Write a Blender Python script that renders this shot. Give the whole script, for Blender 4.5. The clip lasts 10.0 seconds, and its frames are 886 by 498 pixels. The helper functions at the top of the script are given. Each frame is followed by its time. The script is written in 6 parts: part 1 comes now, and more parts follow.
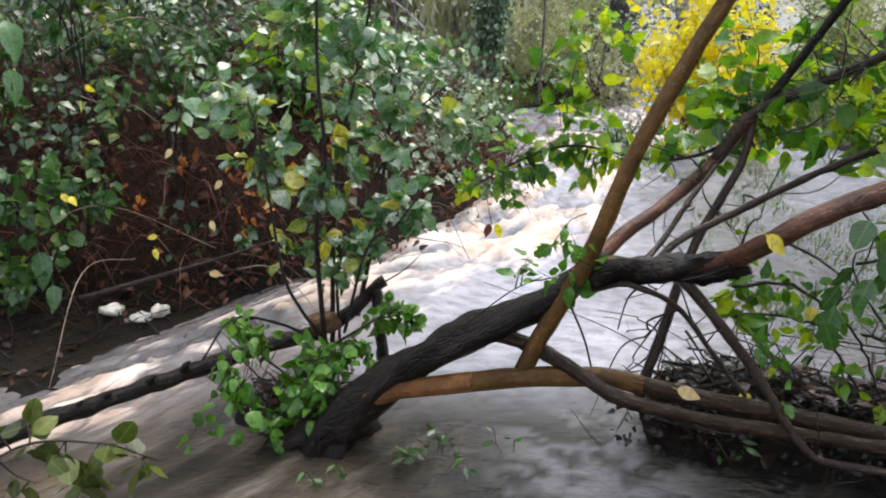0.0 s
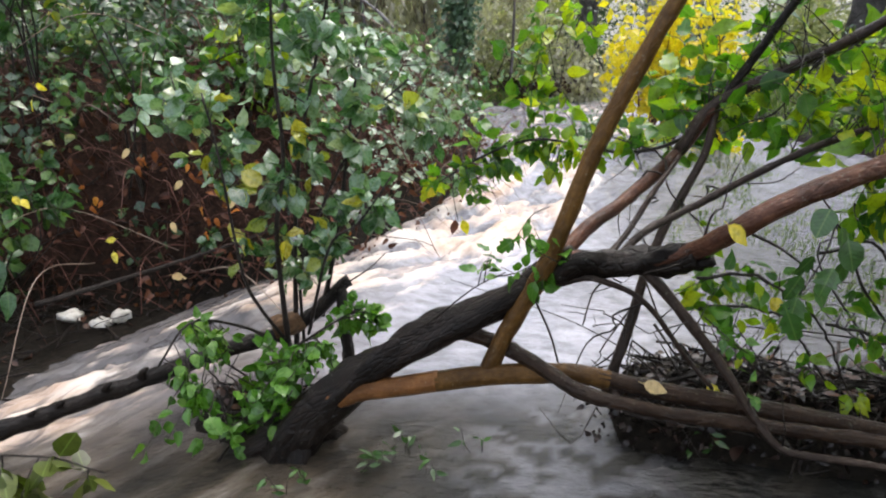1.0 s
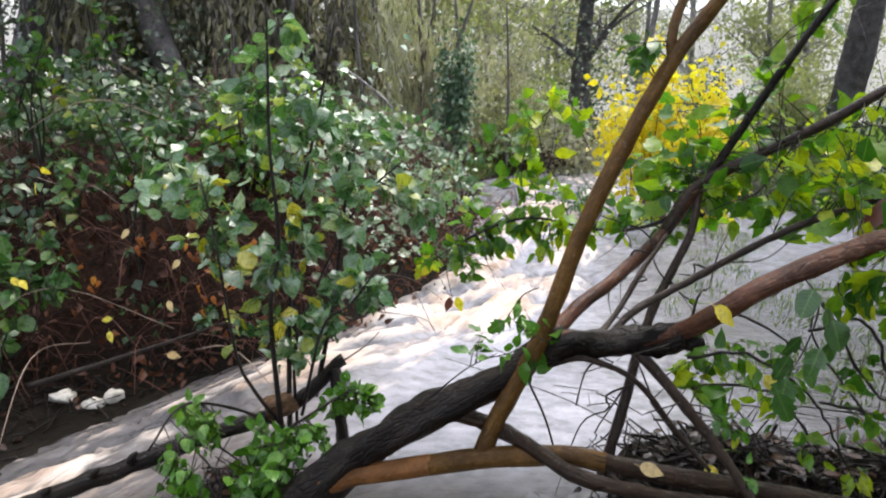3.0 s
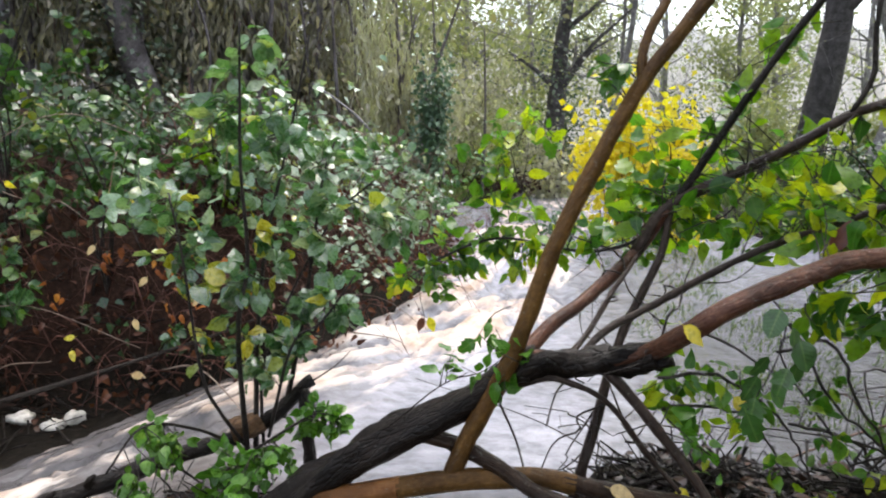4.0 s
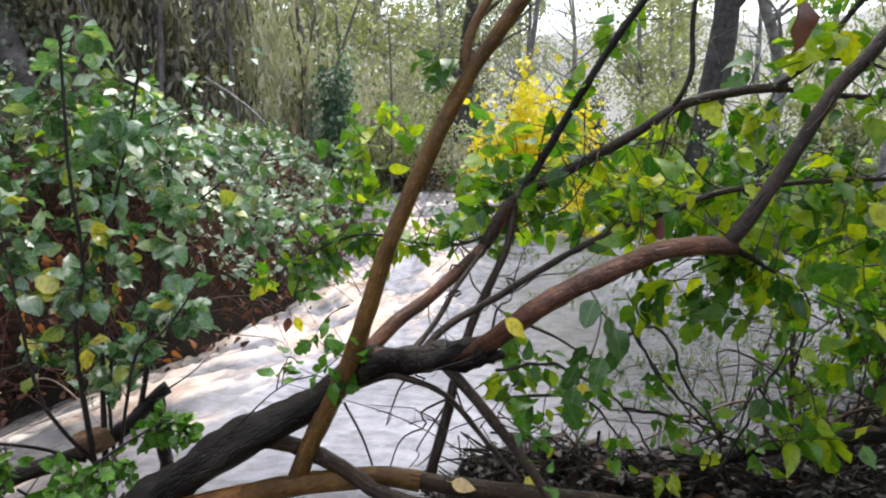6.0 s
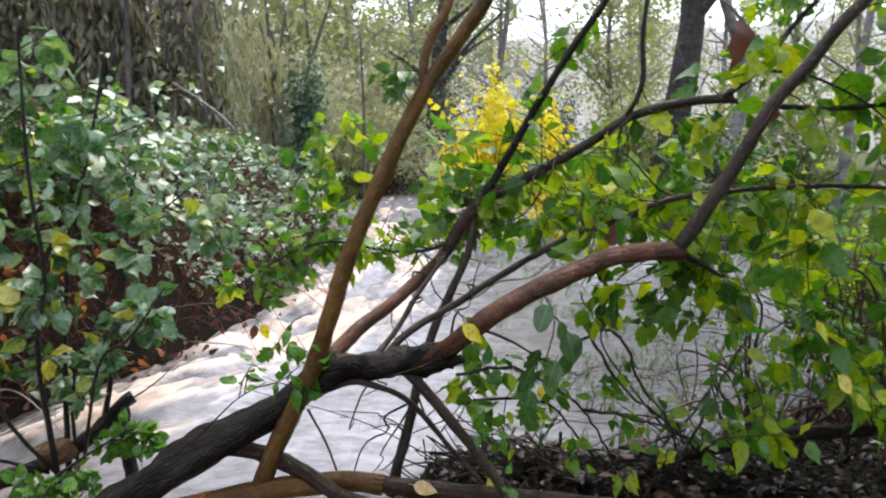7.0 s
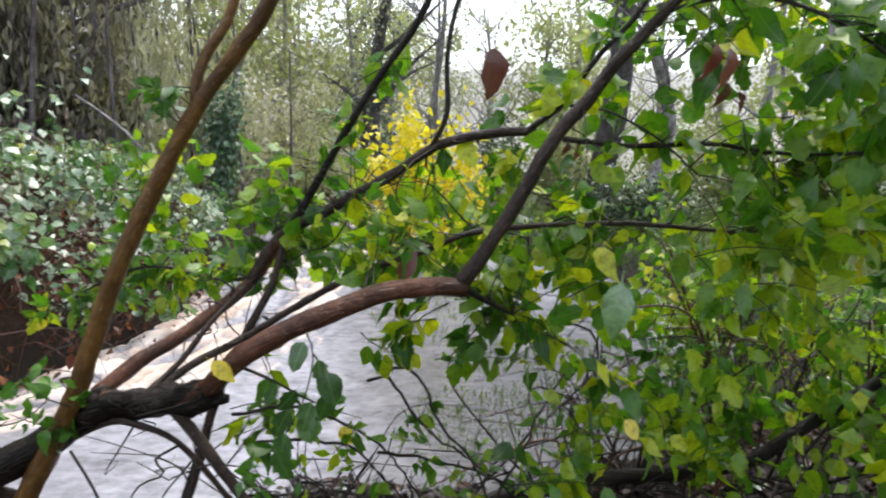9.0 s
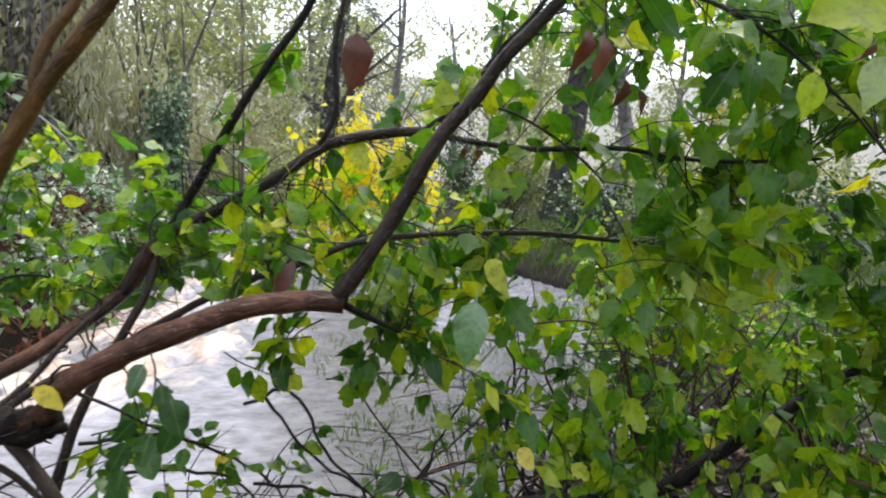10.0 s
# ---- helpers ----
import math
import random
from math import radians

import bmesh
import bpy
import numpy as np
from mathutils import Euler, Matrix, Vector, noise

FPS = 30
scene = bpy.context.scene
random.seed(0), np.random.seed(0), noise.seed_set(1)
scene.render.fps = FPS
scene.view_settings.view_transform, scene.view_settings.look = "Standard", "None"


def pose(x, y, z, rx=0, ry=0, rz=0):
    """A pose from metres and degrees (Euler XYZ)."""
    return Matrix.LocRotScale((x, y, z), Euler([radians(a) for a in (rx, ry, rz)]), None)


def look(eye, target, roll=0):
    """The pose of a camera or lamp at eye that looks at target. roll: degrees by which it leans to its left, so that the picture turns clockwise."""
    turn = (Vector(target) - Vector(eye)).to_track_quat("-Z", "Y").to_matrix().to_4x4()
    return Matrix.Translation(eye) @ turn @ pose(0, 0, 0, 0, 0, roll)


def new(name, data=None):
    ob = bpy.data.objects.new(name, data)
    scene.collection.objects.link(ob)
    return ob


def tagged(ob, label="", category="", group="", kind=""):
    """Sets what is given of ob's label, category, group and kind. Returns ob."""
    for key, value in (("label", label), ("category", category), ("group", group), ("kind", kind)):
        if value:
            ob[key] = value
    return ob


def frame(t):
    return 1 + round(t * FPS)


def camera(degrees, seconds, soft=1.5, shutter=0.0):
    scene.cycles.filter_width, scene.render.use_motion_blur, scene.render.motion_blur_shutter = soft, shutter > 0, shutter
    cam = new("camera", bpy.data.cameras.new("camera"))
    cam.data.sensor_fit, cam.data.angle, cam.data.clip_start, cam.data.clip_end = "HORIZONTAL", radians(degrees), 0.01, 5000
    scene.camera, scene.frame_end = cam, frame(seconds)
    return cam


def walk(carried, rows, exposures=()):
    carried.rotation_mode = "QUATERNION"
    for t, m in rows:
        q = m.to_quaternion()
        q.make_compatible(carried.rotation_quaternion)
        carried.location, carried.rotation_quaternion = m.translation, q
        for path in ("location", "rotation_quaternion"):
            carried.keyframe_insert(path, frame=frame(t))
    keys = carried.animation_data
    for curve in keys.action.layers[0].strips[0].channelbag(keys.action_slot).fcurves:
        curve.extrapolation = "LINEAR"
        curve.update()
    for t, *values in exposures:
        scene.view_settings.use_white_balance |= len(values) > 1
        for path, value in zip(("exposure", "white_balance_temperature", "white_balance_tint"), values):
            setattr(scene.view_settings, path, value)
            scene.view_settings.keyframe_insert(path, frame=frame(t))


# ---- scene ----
cam = camera(68.0, 10.0, soft=2.0, shutter=0.4)
ROWS = [
    (0, 0.200, 0.100, 1.250, 72.55, -1.57, 6.14),
    (0.5, 0.230, 0.118, 1.237, 73.21, -1.28, 5.46),
    (1, 0.239, 0.146, 1.231, 72.50, -1.18, 3.87),
    (1.5, 0.257, 0.127, 1.210, 70.23, -1.18, 4.45),
    (2, 0.270, 0.114, 1.216, 70.68, -0.81, 5.23),
    (2.5, 0.264, 0.117, 1.252, 74.99, -0.87, 4.38),
    (2.7, 0.264, 0.123, 1.269, 76.65, -0.57, 4.06),
    (3.8, 0.265, 0.148, 1.263, 80.83, -1.69, 2.47),
    (4, 0.279, 0.147, 1.252, 80.62, -1.62, 1.83),
    (4.5, 0.339, 0.153, 1.261, 79.52, -1.55, -0.05),
    (5, 0.418, 0.160, 1.260, 79.08, -1.68, -2.69),
    (5.5, 0.487, 0.167, 1.264, 79.37, -0.83, -3.20),
    (5.7, 0.500, 0.168, 1.264, 79.73, -0.64, -4.01),
    (6.8, 0.556, 0.147, 1.270, 80.79, -2.23, -6.39),
    (7, 0.557, 0.125, 1.282, 80.59, -1.00, -7.11),
    (7.5, 0.601, 0.131, 1.270, 80.15, -2.35, -11.89),
    (8, 0.703, 0.141, 1.263, 81.21, -2.78, -12.03),
    (8.5, 0.870, 0.155, 1.278, 83.07, -2.13, -9.67),
    (9, 1.008, 0.154, 1.297, 83.03, -3.15, -11.06),
    (9.5, 1.091, 0.175, 1.310, 83.41, -2.87, -14.78),
    (10, 1.241, 0.262, 1.297, 83.89, -3.97, -13.80),
]
walk(cam, [(t, pose(*row)) for t, *row in ROWS])

# ---- world and light ----
world = bpy.data.worlds.new("overcast_sky")
scene.world = world
world.use_nodes = True
wn, wl = world.node_tree.nodes, world.node_tree.links
wn.clear()
sky = wn.new("ShaderNodeTexSky")
sky.sky_type, sky.sun_disc = "NISHITA", False
sky.sun_elevation, sky.sun_rotation = radians(70), radians(35)
sky.air_density, sky.dust_density, sky.ozone_density = 1.0, 4.0, 1.0
grey = wn.new("ShaderNodeHueSaturation")
grey.inputs["Saturation"].default_value = 0.45
back = wn.new("ShaderNodeBackground")
back.inputs["Strength"].default_value = 0.5
wout = wn.new("ShaderNodeOutputWorld")
wl.new(sky.outputs[0], grey.inputs["Color"])
wl.new(grey.outputs[0], back.inputs["Color"])
wl.new(back.outputs[0], wout.inputs["Surface"])

sun = new("sun", bpy.data.lights.new("sun", "SUN"))
sun.data.energy, sun.data.angle, sun.data.color = 0.8, radians(40), (1.0, 0.98, 0.95)
sun.matrix_basis = look((0, 0, 0), (-math.sin(radians(35)) * 0.34, -math.cos(radians(35)) * 0.34, -0.94))
scene.view_settings.exposure = -0.06


# ---- small numeric helpers ----
rng = np.random.default_rng(7)
LATTICE = rng.random((256, 256))


def vnoise(x, y):
    """Smooth value noise, 0 to 1, over arrays."""
    x, y = np.asarray(x, float), np.asarray(y, float)
    i, j = np.floor(x).astype(int), np.floor(y).astype(int)
    u, v = x - i, y - j
    u, v = u * u * (3 - 2 * u), v * v * (3 - 2 * v)
    a, b = LATTICE[i % 256, j % 256], LATTICE[(i + 1) % 256, j % 256]
    c, d = LATTICE[i % 256, (j + 1) % 256], LATTICE[(i + 1) % 256, (j + 1) % 256]
    return (a * (1 - u) + b * u) * (1 - v) + (c * (1 - u) + d * u) * v


def fbm(x, y, n=4):
    return sum(vnoise(x * 2 ** k + 17 * k, y * 2 ** k + 31 * k) / 2 ** k for k in range(n)) / (2 - 2 ** (1 - n))


def smooth(a, b, x):
    u = np.clip((np.asarray(x, float) - a) / (b - a), 0, 1)
    return u * u * (3 - 2 * u)


def unit(v):
    return v / np.maximum(np.linalg.norm(v, axis=-1, keepdims=True), 1e-9)


def spline(points, n):
    """n points evenly spread on a smooth curve through the points."""
    p = np.array(points, float)
    p = np.vstack([2 * p[0] - p[1], p, 2 * p[-1] - p[-2]])
    out = []
    for k in range(1, len(p) - 2):
        u = np.linspace(0, 1, 12, endpoint=False)[:, None]
        a, b, c, d = p[k - 1:k + 3]
        out.append(0.5 * (2 * b + (c - a) * u + (2 * a - 5 * b + 4 * c - d) * u ** 2 + (3 * b - a - 3 * c + d) * u ** 3))
    out = np.vstack(out + [p[-2:-1]])
    s = np.concatenate([[0], np.cumsum(np.linalg.norm(np.diff(out, axis=0), axis=1))])
    t = np.linspace(0, s[-1], n)
    return np.stack([np.interp(t, s, out[:, k]) for k in range(3)], 1), s[-1]


def tube(points, r0, r1, sides=8, step=0.03, rough=0.1, bend=0.0):
    """A tapering limb round a smooth curve: vertices, faces and a (round, along) pair in metres for each vertex."""
    length = float(np.linalg.norm(np.diff(np.array(points, float), axis=0), axis=1).sum())
    n = max(7, min(120, int(length / step)))
    c, length = spline(points, n)
    if bend:
        c[1:-1] += rng.normal(0, bend, (n - 2, 3))
    tan = unit(np.gradient(c, axis=0))
    side = unit(np.cross(tan[0], (0.31, 0.2, 0.93)))
    verts, uvs = [], []
    seed = rng.random() * 90
    for k in range(n):
        side = unit(side - tan[k] * (side @ tan[k]))
        up = np.cross(tan[k], side)
        f = k / (n - 1)
        r = r0 + (r1 - r0) * f
        a = np.linspace(0, 2 * math.pi, sides, endpoint=False)
        lump = 1 + rough * 2 * (vnoise(seed + 1.4 * np.cos(a) + 3, seed + 1.4 * np.sin(a) + f * length / max(r0, 0.004) * 0.45) - 0.5)
        lump += rough * (vnoise(seed + 3.7 * np.cos(a) + 30, seed + 3.7 * np.sin(a) + f * length / max(r0, 0.004) * 1.3) - 0.5)
        verts.append(c[k] + (r * lump)[:, None] * (np.cos(a)[:, None] * side + np.sin(a)[:, None] * up))
        uvs.append(np.stack([a * r0, np.full(sides, f * length)], 1))
    verts, uvs = np.vstack(verts), np.vstack(uvs)
    faces = []
    for k in range(n - 1):
        for s in range(sides):
            q = (s + 1) % sides
            faces.append((k * sides + s, k * sides + q, (k + 1) * sides + q, (k + 1) * sides + s))
    faces.append(tuple(range(sides - 1, -1, -1)))
    faces.append(tuple(range((n - 1) * sides, n * sides)))
    return verts, faces, uvs


def joined(pieces):
    """Several (vertices, faces, uvs) as one."""
    verts, faces, uvs, n = [], [], [], 0
    for v, f, u in pieces:
        verts.append(v)
        uvs.append(u)
        faces += [tuple(i + n for i in face) for face in f]
        n += len(v)
    return np.vstack(verts), faces, np.vstack(uvs)


def mesh_of(name, geom, material, shade=True):
    verts, faces, uvs = geom
    me = bpy.data.meshes.new(name)
    me.from_pydata([tuple(v) for v in np.asarray(verts, float).tolist()], [], faces)
    layer = me.uv_layers.new(name="uv")
    idx = np.empty(len(me.loops), np.int32)
    me.loops.foreach_get("vertex_index", idx)
    layer.data.foreach_set("uv", np.asarray(uvs, np.float32)[idx].ravel())
    me.materials.append(material)
    if shade:
        me.polygons.foreach_set("use_smooth", np.ones(len(me.polygons), bool))
    return me


def part(name, geom, material, parent=None, label="", shade=True, kind=""):
    """One mesh object, in world coordinates, under a thing or under a part."""
    me = geom if isinstance(geom, bpy.types.Mesh) else mesh_of(name, geom, material, shade)
    ob = new(name, me)
    if parent is not None:
        ob.parent = parent
        up = parent.matrix_basis.copy()
        if parent.parent is not None:
            up = parent.parent.matrix_basis @ parent.matrix_parent_inverse @ up
        ob.matrix_parent_inverse = up.inverted()
    return tagged(ob, label=label, kind=kind)


def thing(name, place, label, category, group="", kind=""):
    ob = new(name)
    ob.empty_display_size = 0.1
    ob.matrix_basis = Matrix.Translation(place)
    return tagged(ob, label, category, group, kind)


# ---- materials ----
def material(name):
    m = bpy.data.materials.new(name)
    m.use_nodes = True
    nt = m.node_tree
    return m, nt, nt.nodes["Principled BSDF"], nt.nodes["Material Output"]


def ramp(nt, stops, source=None):
    r = nt.nodes.new("ShaderNodeValToRGB")
    while len(r.color_ramp.elements) < len(stops):
        r.color_ramp.elements.new(0.5)
    for e, (at, colour) in zip(r.color_ramp.elements, stops):
        e.position, e.color = at, (*colour, 1)
    if source is not None:
        nt.links.new(source, r.inputs[0])
    return r


def noise_node(nt, vector, scale, detail=4, rough=0.6):
    n = nt.nodes.new("ShaderNodeTexNoise")
    n.inputs["Scale"].default_value, n.inputs["Detail"].default_value, n.inputs["Roughness"].default_value = scale, detail, rough
    if vector is not None:
        nt.links.new(vector, n.inputs["Vector"])
    return n


def mix_colour(nt, a, b, fac, how="MIX"):
    m = nt.nodes.new("ShaderNodeMix")
    m.data_type, m.blend_type = "RGBA", how
    for sock, val in ((m.inputs[6], a), (m.inputs[7], b), (m.inputs[0], fac)):
        if isinstance(val, bpy.types.NodeSocket):
            nt.links.new(val, sock)
        elif isinstance(val, tuple):
            sock.default_value = (*val, 1)
        else:
            sock.default_value = val
    return m.outputs[2]


def scaled(nt, vector, s):
    m = nt.nodes.new("ShaderNodeMapping")
    m.inputs["Scale"].default_value = s
    nt.links.new(vector, m.inputs["Vector"])
    return m.outputs[0]


def bump(nt, bsdf, height, strength, distance):
    b = nt.nodes.new("ShaderNodeBump")
    b.inputs["Strength"].default_value, b.inputs["Distance"].default_value = strength, distance
    nt.links.new(height, b.inputs["Height"])
    nt.links.new(b.outputs[0], bsdf.inputs["Normal"])


def leaf_material(name, stops, single=False, rough=0.32, through_light=0.35, veins=True, gloss=0.6, rib_tone=(0.2, 0.3, 0.08), patchy=0.45):
    """Wet leaf: a colour drawn for each leaf and each patch of the plant, paler midrib and veins, blotches, a wet film that varies, some light passing through the blade."""
    m, nt, b, out = material(name)
    tex = nt.nodes.new("ShaderNodeTexCoord")
    geo = nt.nodes.new("ShaderNodeNewGeometry")
    rnd = nt.nodes.new("ShaderNodeObjectInfo").outputs["Random"] if single else geo.outputs["Random Per Island"]
    patch = noise_node(nt, geo.outputs["Position"], 2.6, 2, 0.5)
    spread = nt.nodes.new("ShaderNodeMapRange")
    spread.inputs["From Min"].default_value, spread.inputs["From Max"].default_value = 0.3, 0.7
    nt.links.new(patch.outputs[0], spread.inputs["Value"])
    pick = nt.nodes.new("ShaderNodeMix")
    pick.inputs[0].default_value = 0.0 if single else patchy
    nt.links.new(rnd, pick.inputs[2])
    nt.links.new(spread.outputs[0], pick.inputs[3])
    colour = ramp(nt, stops, pick.outputs[0]).outputs[0]
    blotch = noise_node(nt, geo.outputs["Position"], 55, 4, 0.65)
    colour = mix_colour(nt, colour, ramp(nt, [(0.32, (0.55, 0.5, 0.42)), (0.5, (1, 1, 1)), (0.72, (1.25, 1.2, 1.1))], blotch.outputs[0]).outputs[0], 0.8, "MULTIPLY")
    if veins:
        sep = nt.nodes.new("ShaderNodeSeparateXYZ")
        nt.links.new(tex.outputs["UV"], sep.inputs[0])
        off = nt.nodes.new("ShaderNodeMath")
        off.operation = "ABSOLUTE"
        nt.links.new(sep.outputs[0], off.inputs[0])
        rib = ramp(nt, [(0.0, (0.4, 0.4, 0.4)), (0.05, (0, 0, 0))], off.outputs[0])
        side = nt.nodes.new("ShaderNodeMath")
        side.operation = "SUBTRACT"
        nt.links.new(sep.outputs[1], side.inputs[0])
        half = nt.nodes.new("ShaderNodeMath")
        half.operation, half.inputs[1].default_value = "MULTIPLY", 0.5
        nt.links.new(off.outputs[0], half.inputs[0])
        nt.links.new(half.outputs[0], side.inputs[1])
        wave = nt.nodes.new("ShaderNodeMath")
        wave.operation, wave.inputs[1].default_value = "MULTIPLY", 44.0
        nt.links.new(side.outputs[0], wave.inputs[0])
        sine = nt.nodes.new("ShaderNodeMath")
        sine.operation = "SINE"
        nt.links.new(wave.outputs[0], sine.inputs[0])
        relief = nt.nodes.new("ShaderNodeMath")
        relief.operation, relief.inputs[1].default_value = "MULTIPLY_ADD", 0.1
        nt.links.new(sine.outputs[0], relief.inputs[0])
        nt.links.new(blotch.outputs[0], relief.inputs[2])
        bump(nt, b, relief.outputs[0], 0.35, 0.003)
        colour = mix_colour(nt, colour, rib_tone, rib.outputs[0])
    nt.links.new(colour, b.inputs["Base Color"])
    film = nt.nodes.new("ShaderNodeMapRange")
    film.inputs["From Min"].default_value, film.inputs["From Max"].default_value = 0.35, 0.65
    film.inputs["To Min"].default_value, film.inputs["To Max"].default_value = max(0.12, rough - 0.12), rough + 0.14
    nt.links.new(blotch.outputs[0], film.inputs["Value"])
    nt.links.new(film.outputs[0], b.inputs["Roughness"])
    b.inputs["Specular IOR Level"].default_value = gloss
    b.inputs["Coat Weight"].default_value, b.inputs["Coat Roughness"].default_value = gloss, 0.2
    tr = nt.nodes.new("ShaderNodeBsdfTranslucent")
    glow = mix_colour(nt, colour, (1.0, 1.15, 0.45), 1.0, "MULTIPLY")
    nt.links.new(glow, tr.inputs["Color"])
    mx = nt.nodes.new("ShaderNodeMixShader")
    mx.inputs[0].default_value = through_light
    nt.links.new(b.outputs[0], mx.inputs[1])
    nt.links.new(tr.outputs[0], mx.inputs[2])
    nt.links.new(mx.outputs[0], out.inputs["Surface"])
    return m


def bark_material(name, dark, mid, light, wet=0.45, along=26.0, moss=None, cracked=0.6, lichen=0.4):
    """Wet bark with a grain that runs along the limb, lichen spots and stains."""
    m, nt, b, out = material(name)
    tex = nt.nodes.new("ShaderNodeTexCoord")
    grain = noise_node(nt, scaled(nt, tex.outputs["UV"], (60, along, 1)), 1.0, 6, 0.65)
    blot = noise_node(nt, tex.outputs["Object"], 7, 4)
    fine = noise_node(nt, tex.outputs["Object"], 70, 4, 0.7)
    colour = ramp(nt, [(0.25, dark), (0.5, mid), (0.78, light)], mix_colour(nt, grain.outputs["Color"], fine.outputs["Color"], 0.45)).outputs[0]
    stain = ramp(nt, [(0.38, (0.35, 0.33, 0.33)), (0.6, (1, 1, 1))], blot.outputs[0]).outputs[0]
    colour = mix_colour(nt, colour, stain, 0.75, "MULTIPLY")
    spots = ramp(nt, [(0.62, (0, 0, 0)), (0.7, (1, 1, 1))], fine.outputs[0])
    thin = nt.nodes.new("ShaderNodeMath")
    thin.operation, thin.inputs[1].default_value = "MULTIPLY", lichen
    nt.links.new(spots.outputs[0], thin.inputs[0])
    colour = mix_colour(nt, colour, (0.32, 0.33, 0.27), thin.outputs[0])
    if moss:
        patch = noise_node(nt, tex.outputs["Object"], 4, 5, 0.7)
        colour = mix_colour(nt, colour, moss, ramp(nt, [(0.55, (0, 0, 0)), (0.7, (0.8, 0.8, 0.8))], patch.outputs[0]).outputs[0])
    crack = nt.nodes.new("ShaderNodeTexVoronoi")
    crack.feature = "DISTANCE_TO_EDGE"
    crack.inputs["Scale"].default_value = 1.0
    warp = mix_colour(nt, scaled(nt, tex.outputs["UV"], (48, 20, 1)), fine.outputs["Color"], 0.35, "ADD")
    nt.links.new(warp, crack.inputs["Vector"])
    gap = ramp(nt, [(0.0, (0.25, 0.25, 0.25)), (0.18, (1, 1, 1))], crack.outputs["Distance"]).outputs[0]
    colour = mix_colour(nt, colour, gap, cracked, "MULTIPLY")
    nt.links.new(colour, b.inputs["Base Color"])
    b.inputs["Roughness"].default_value = wet
    b.inputs["Specular IOR Level"].default_value = 0.25
    mixed = nt.nodes.new("ShaderNodeMath")
    mixed.operation = "ADD"
    nt.links.new(grain.outputs[0], mixed.inputs[0])
    nt.links.new(gap, mixed.inputs[1])
    bump(nt, b, mixed.outputs[0], 0.3 + 0.7 * cracked, 0.006)
    return m


GREEN = [(0.0, (0.02, 0.08, 0.008)), (0.22, (0.05, 0.16, 0.014)), (0.42, (0.1, 0.245, 0.014)), (0.65, (0.28, 0.41, 0.014)), (0.88, (0.53, 0.56, 0.016)), (0.975, (0.76, 0.54, 0.012))]
FRESH = [(0.0, (0.035, 0.11, 0.012)), (0.5, (0.075, 0.2, 0.02)), (1.0, (0.16, 0.3, 0.035))]
# The grey-green stop at 0.68 stands in for sky sheen on the leaves.
SHRUB = [(0.0, (0.025, 0.085, 0.025)), (0.3, (0.065, 0.175, 0.05)), (0.5, (0.14, 0.265, 0.12)), (0.68, (0.27, 0.37, 0.25)), (0.83, (0.33, 0.4, 0.06)), (0.96, (0.56, 0.48, 0.03))]
BANK = [(0.0, (0.012, 0.034, 0.014)), (0.45, (0.035, 0.08, 0.03)), (0.8, (0.085, 0.14, 0.035)), (0.95, (0.24, 0.24, 0.03)), (0.99, (0.5, 0.36, 0.05))]
IVY = [(0.0, (0.045, 0.075, 0.05)), (0.6, (0.1, 0.145, 0.09)), (1.0, (0.19, 0.22, 0.13))]
# Olive leaf tones of the far wood, paled to hold the haze.
HAZED_OLIVE = [(0.0, (0.22, 0.25, 0.15)), (0.5, (0.36, 0.38, 0.24)), (1.0, (0.52, 0.48, 0.32))]
YELLOW = [(0.0, (0.66, 0.52, 0.02)), (0.5, (0.84, 0.68, 0.03)), (1.0, (0.88, 0.78, 0.1))]
DEAD = [(0.0, (0.012, 0.006, 0.005)), (0.5, (0.035, 0.015, 0.01)), (0.85, (0.085, 0.035, 0.016)), (1.0, (0.26, 0.11, 0.03))]
M_LEAF = leaf_material("willow_leaf", GREEN, rough=0.38, through_light=0.5, gloss=0.5)
M_LEAF_ONE = leaf_material("willow_leaf_single", GREEN[:-1], single=True, rough=0.38, through_light=0.5, gloss=0.5)
M_FRESH = leaf_material("fresh_leaf", FRESH, gloss=0.4)
M_SHRUB = leaf_material("shrub_leaf", SHRUB, rough=0.28, gloss=1.0, through_light=0.32)
M_SHRUB_ONE = leaf_material("shrub_leaf_single", SHRUB, single=True, rough=0.28, gloss=1.0, through_light=0.32)
M_BANK = leaf_material("bramble_leaf", BANK, rough=0.34, through_light=0.2, veins=False, gloss=0.5)
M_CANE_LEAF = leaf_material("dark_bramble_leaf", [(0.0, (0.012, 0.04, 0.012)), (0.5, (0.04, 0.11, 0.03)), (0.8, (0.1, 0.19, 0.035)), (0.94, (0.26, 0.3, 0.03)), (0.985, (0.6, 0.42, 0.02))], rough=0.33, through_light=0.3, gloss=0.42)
# Brighter copy of the bramble leaf, with sky sheen put into its colour.
M_BANK_SHEEN = leaf_material("bramble_leaf_sheen", [(0.0, (0.06, 0.13, 0.07)), (0.4, (0.2, 0.32, 0.2)), (0.75, (0.38, 0.47, 0.36)), (0.92, (0.48, 0.52, 0.3)), (0.98, (0.5, 0.48, 0.08))], rough=0.34, through_light=0.25, veins=False, gloss=0.7)
M_IVY = leaf_material("ivy_leaf", IVY, rough=0.35, through_light=0.15, veins=False)
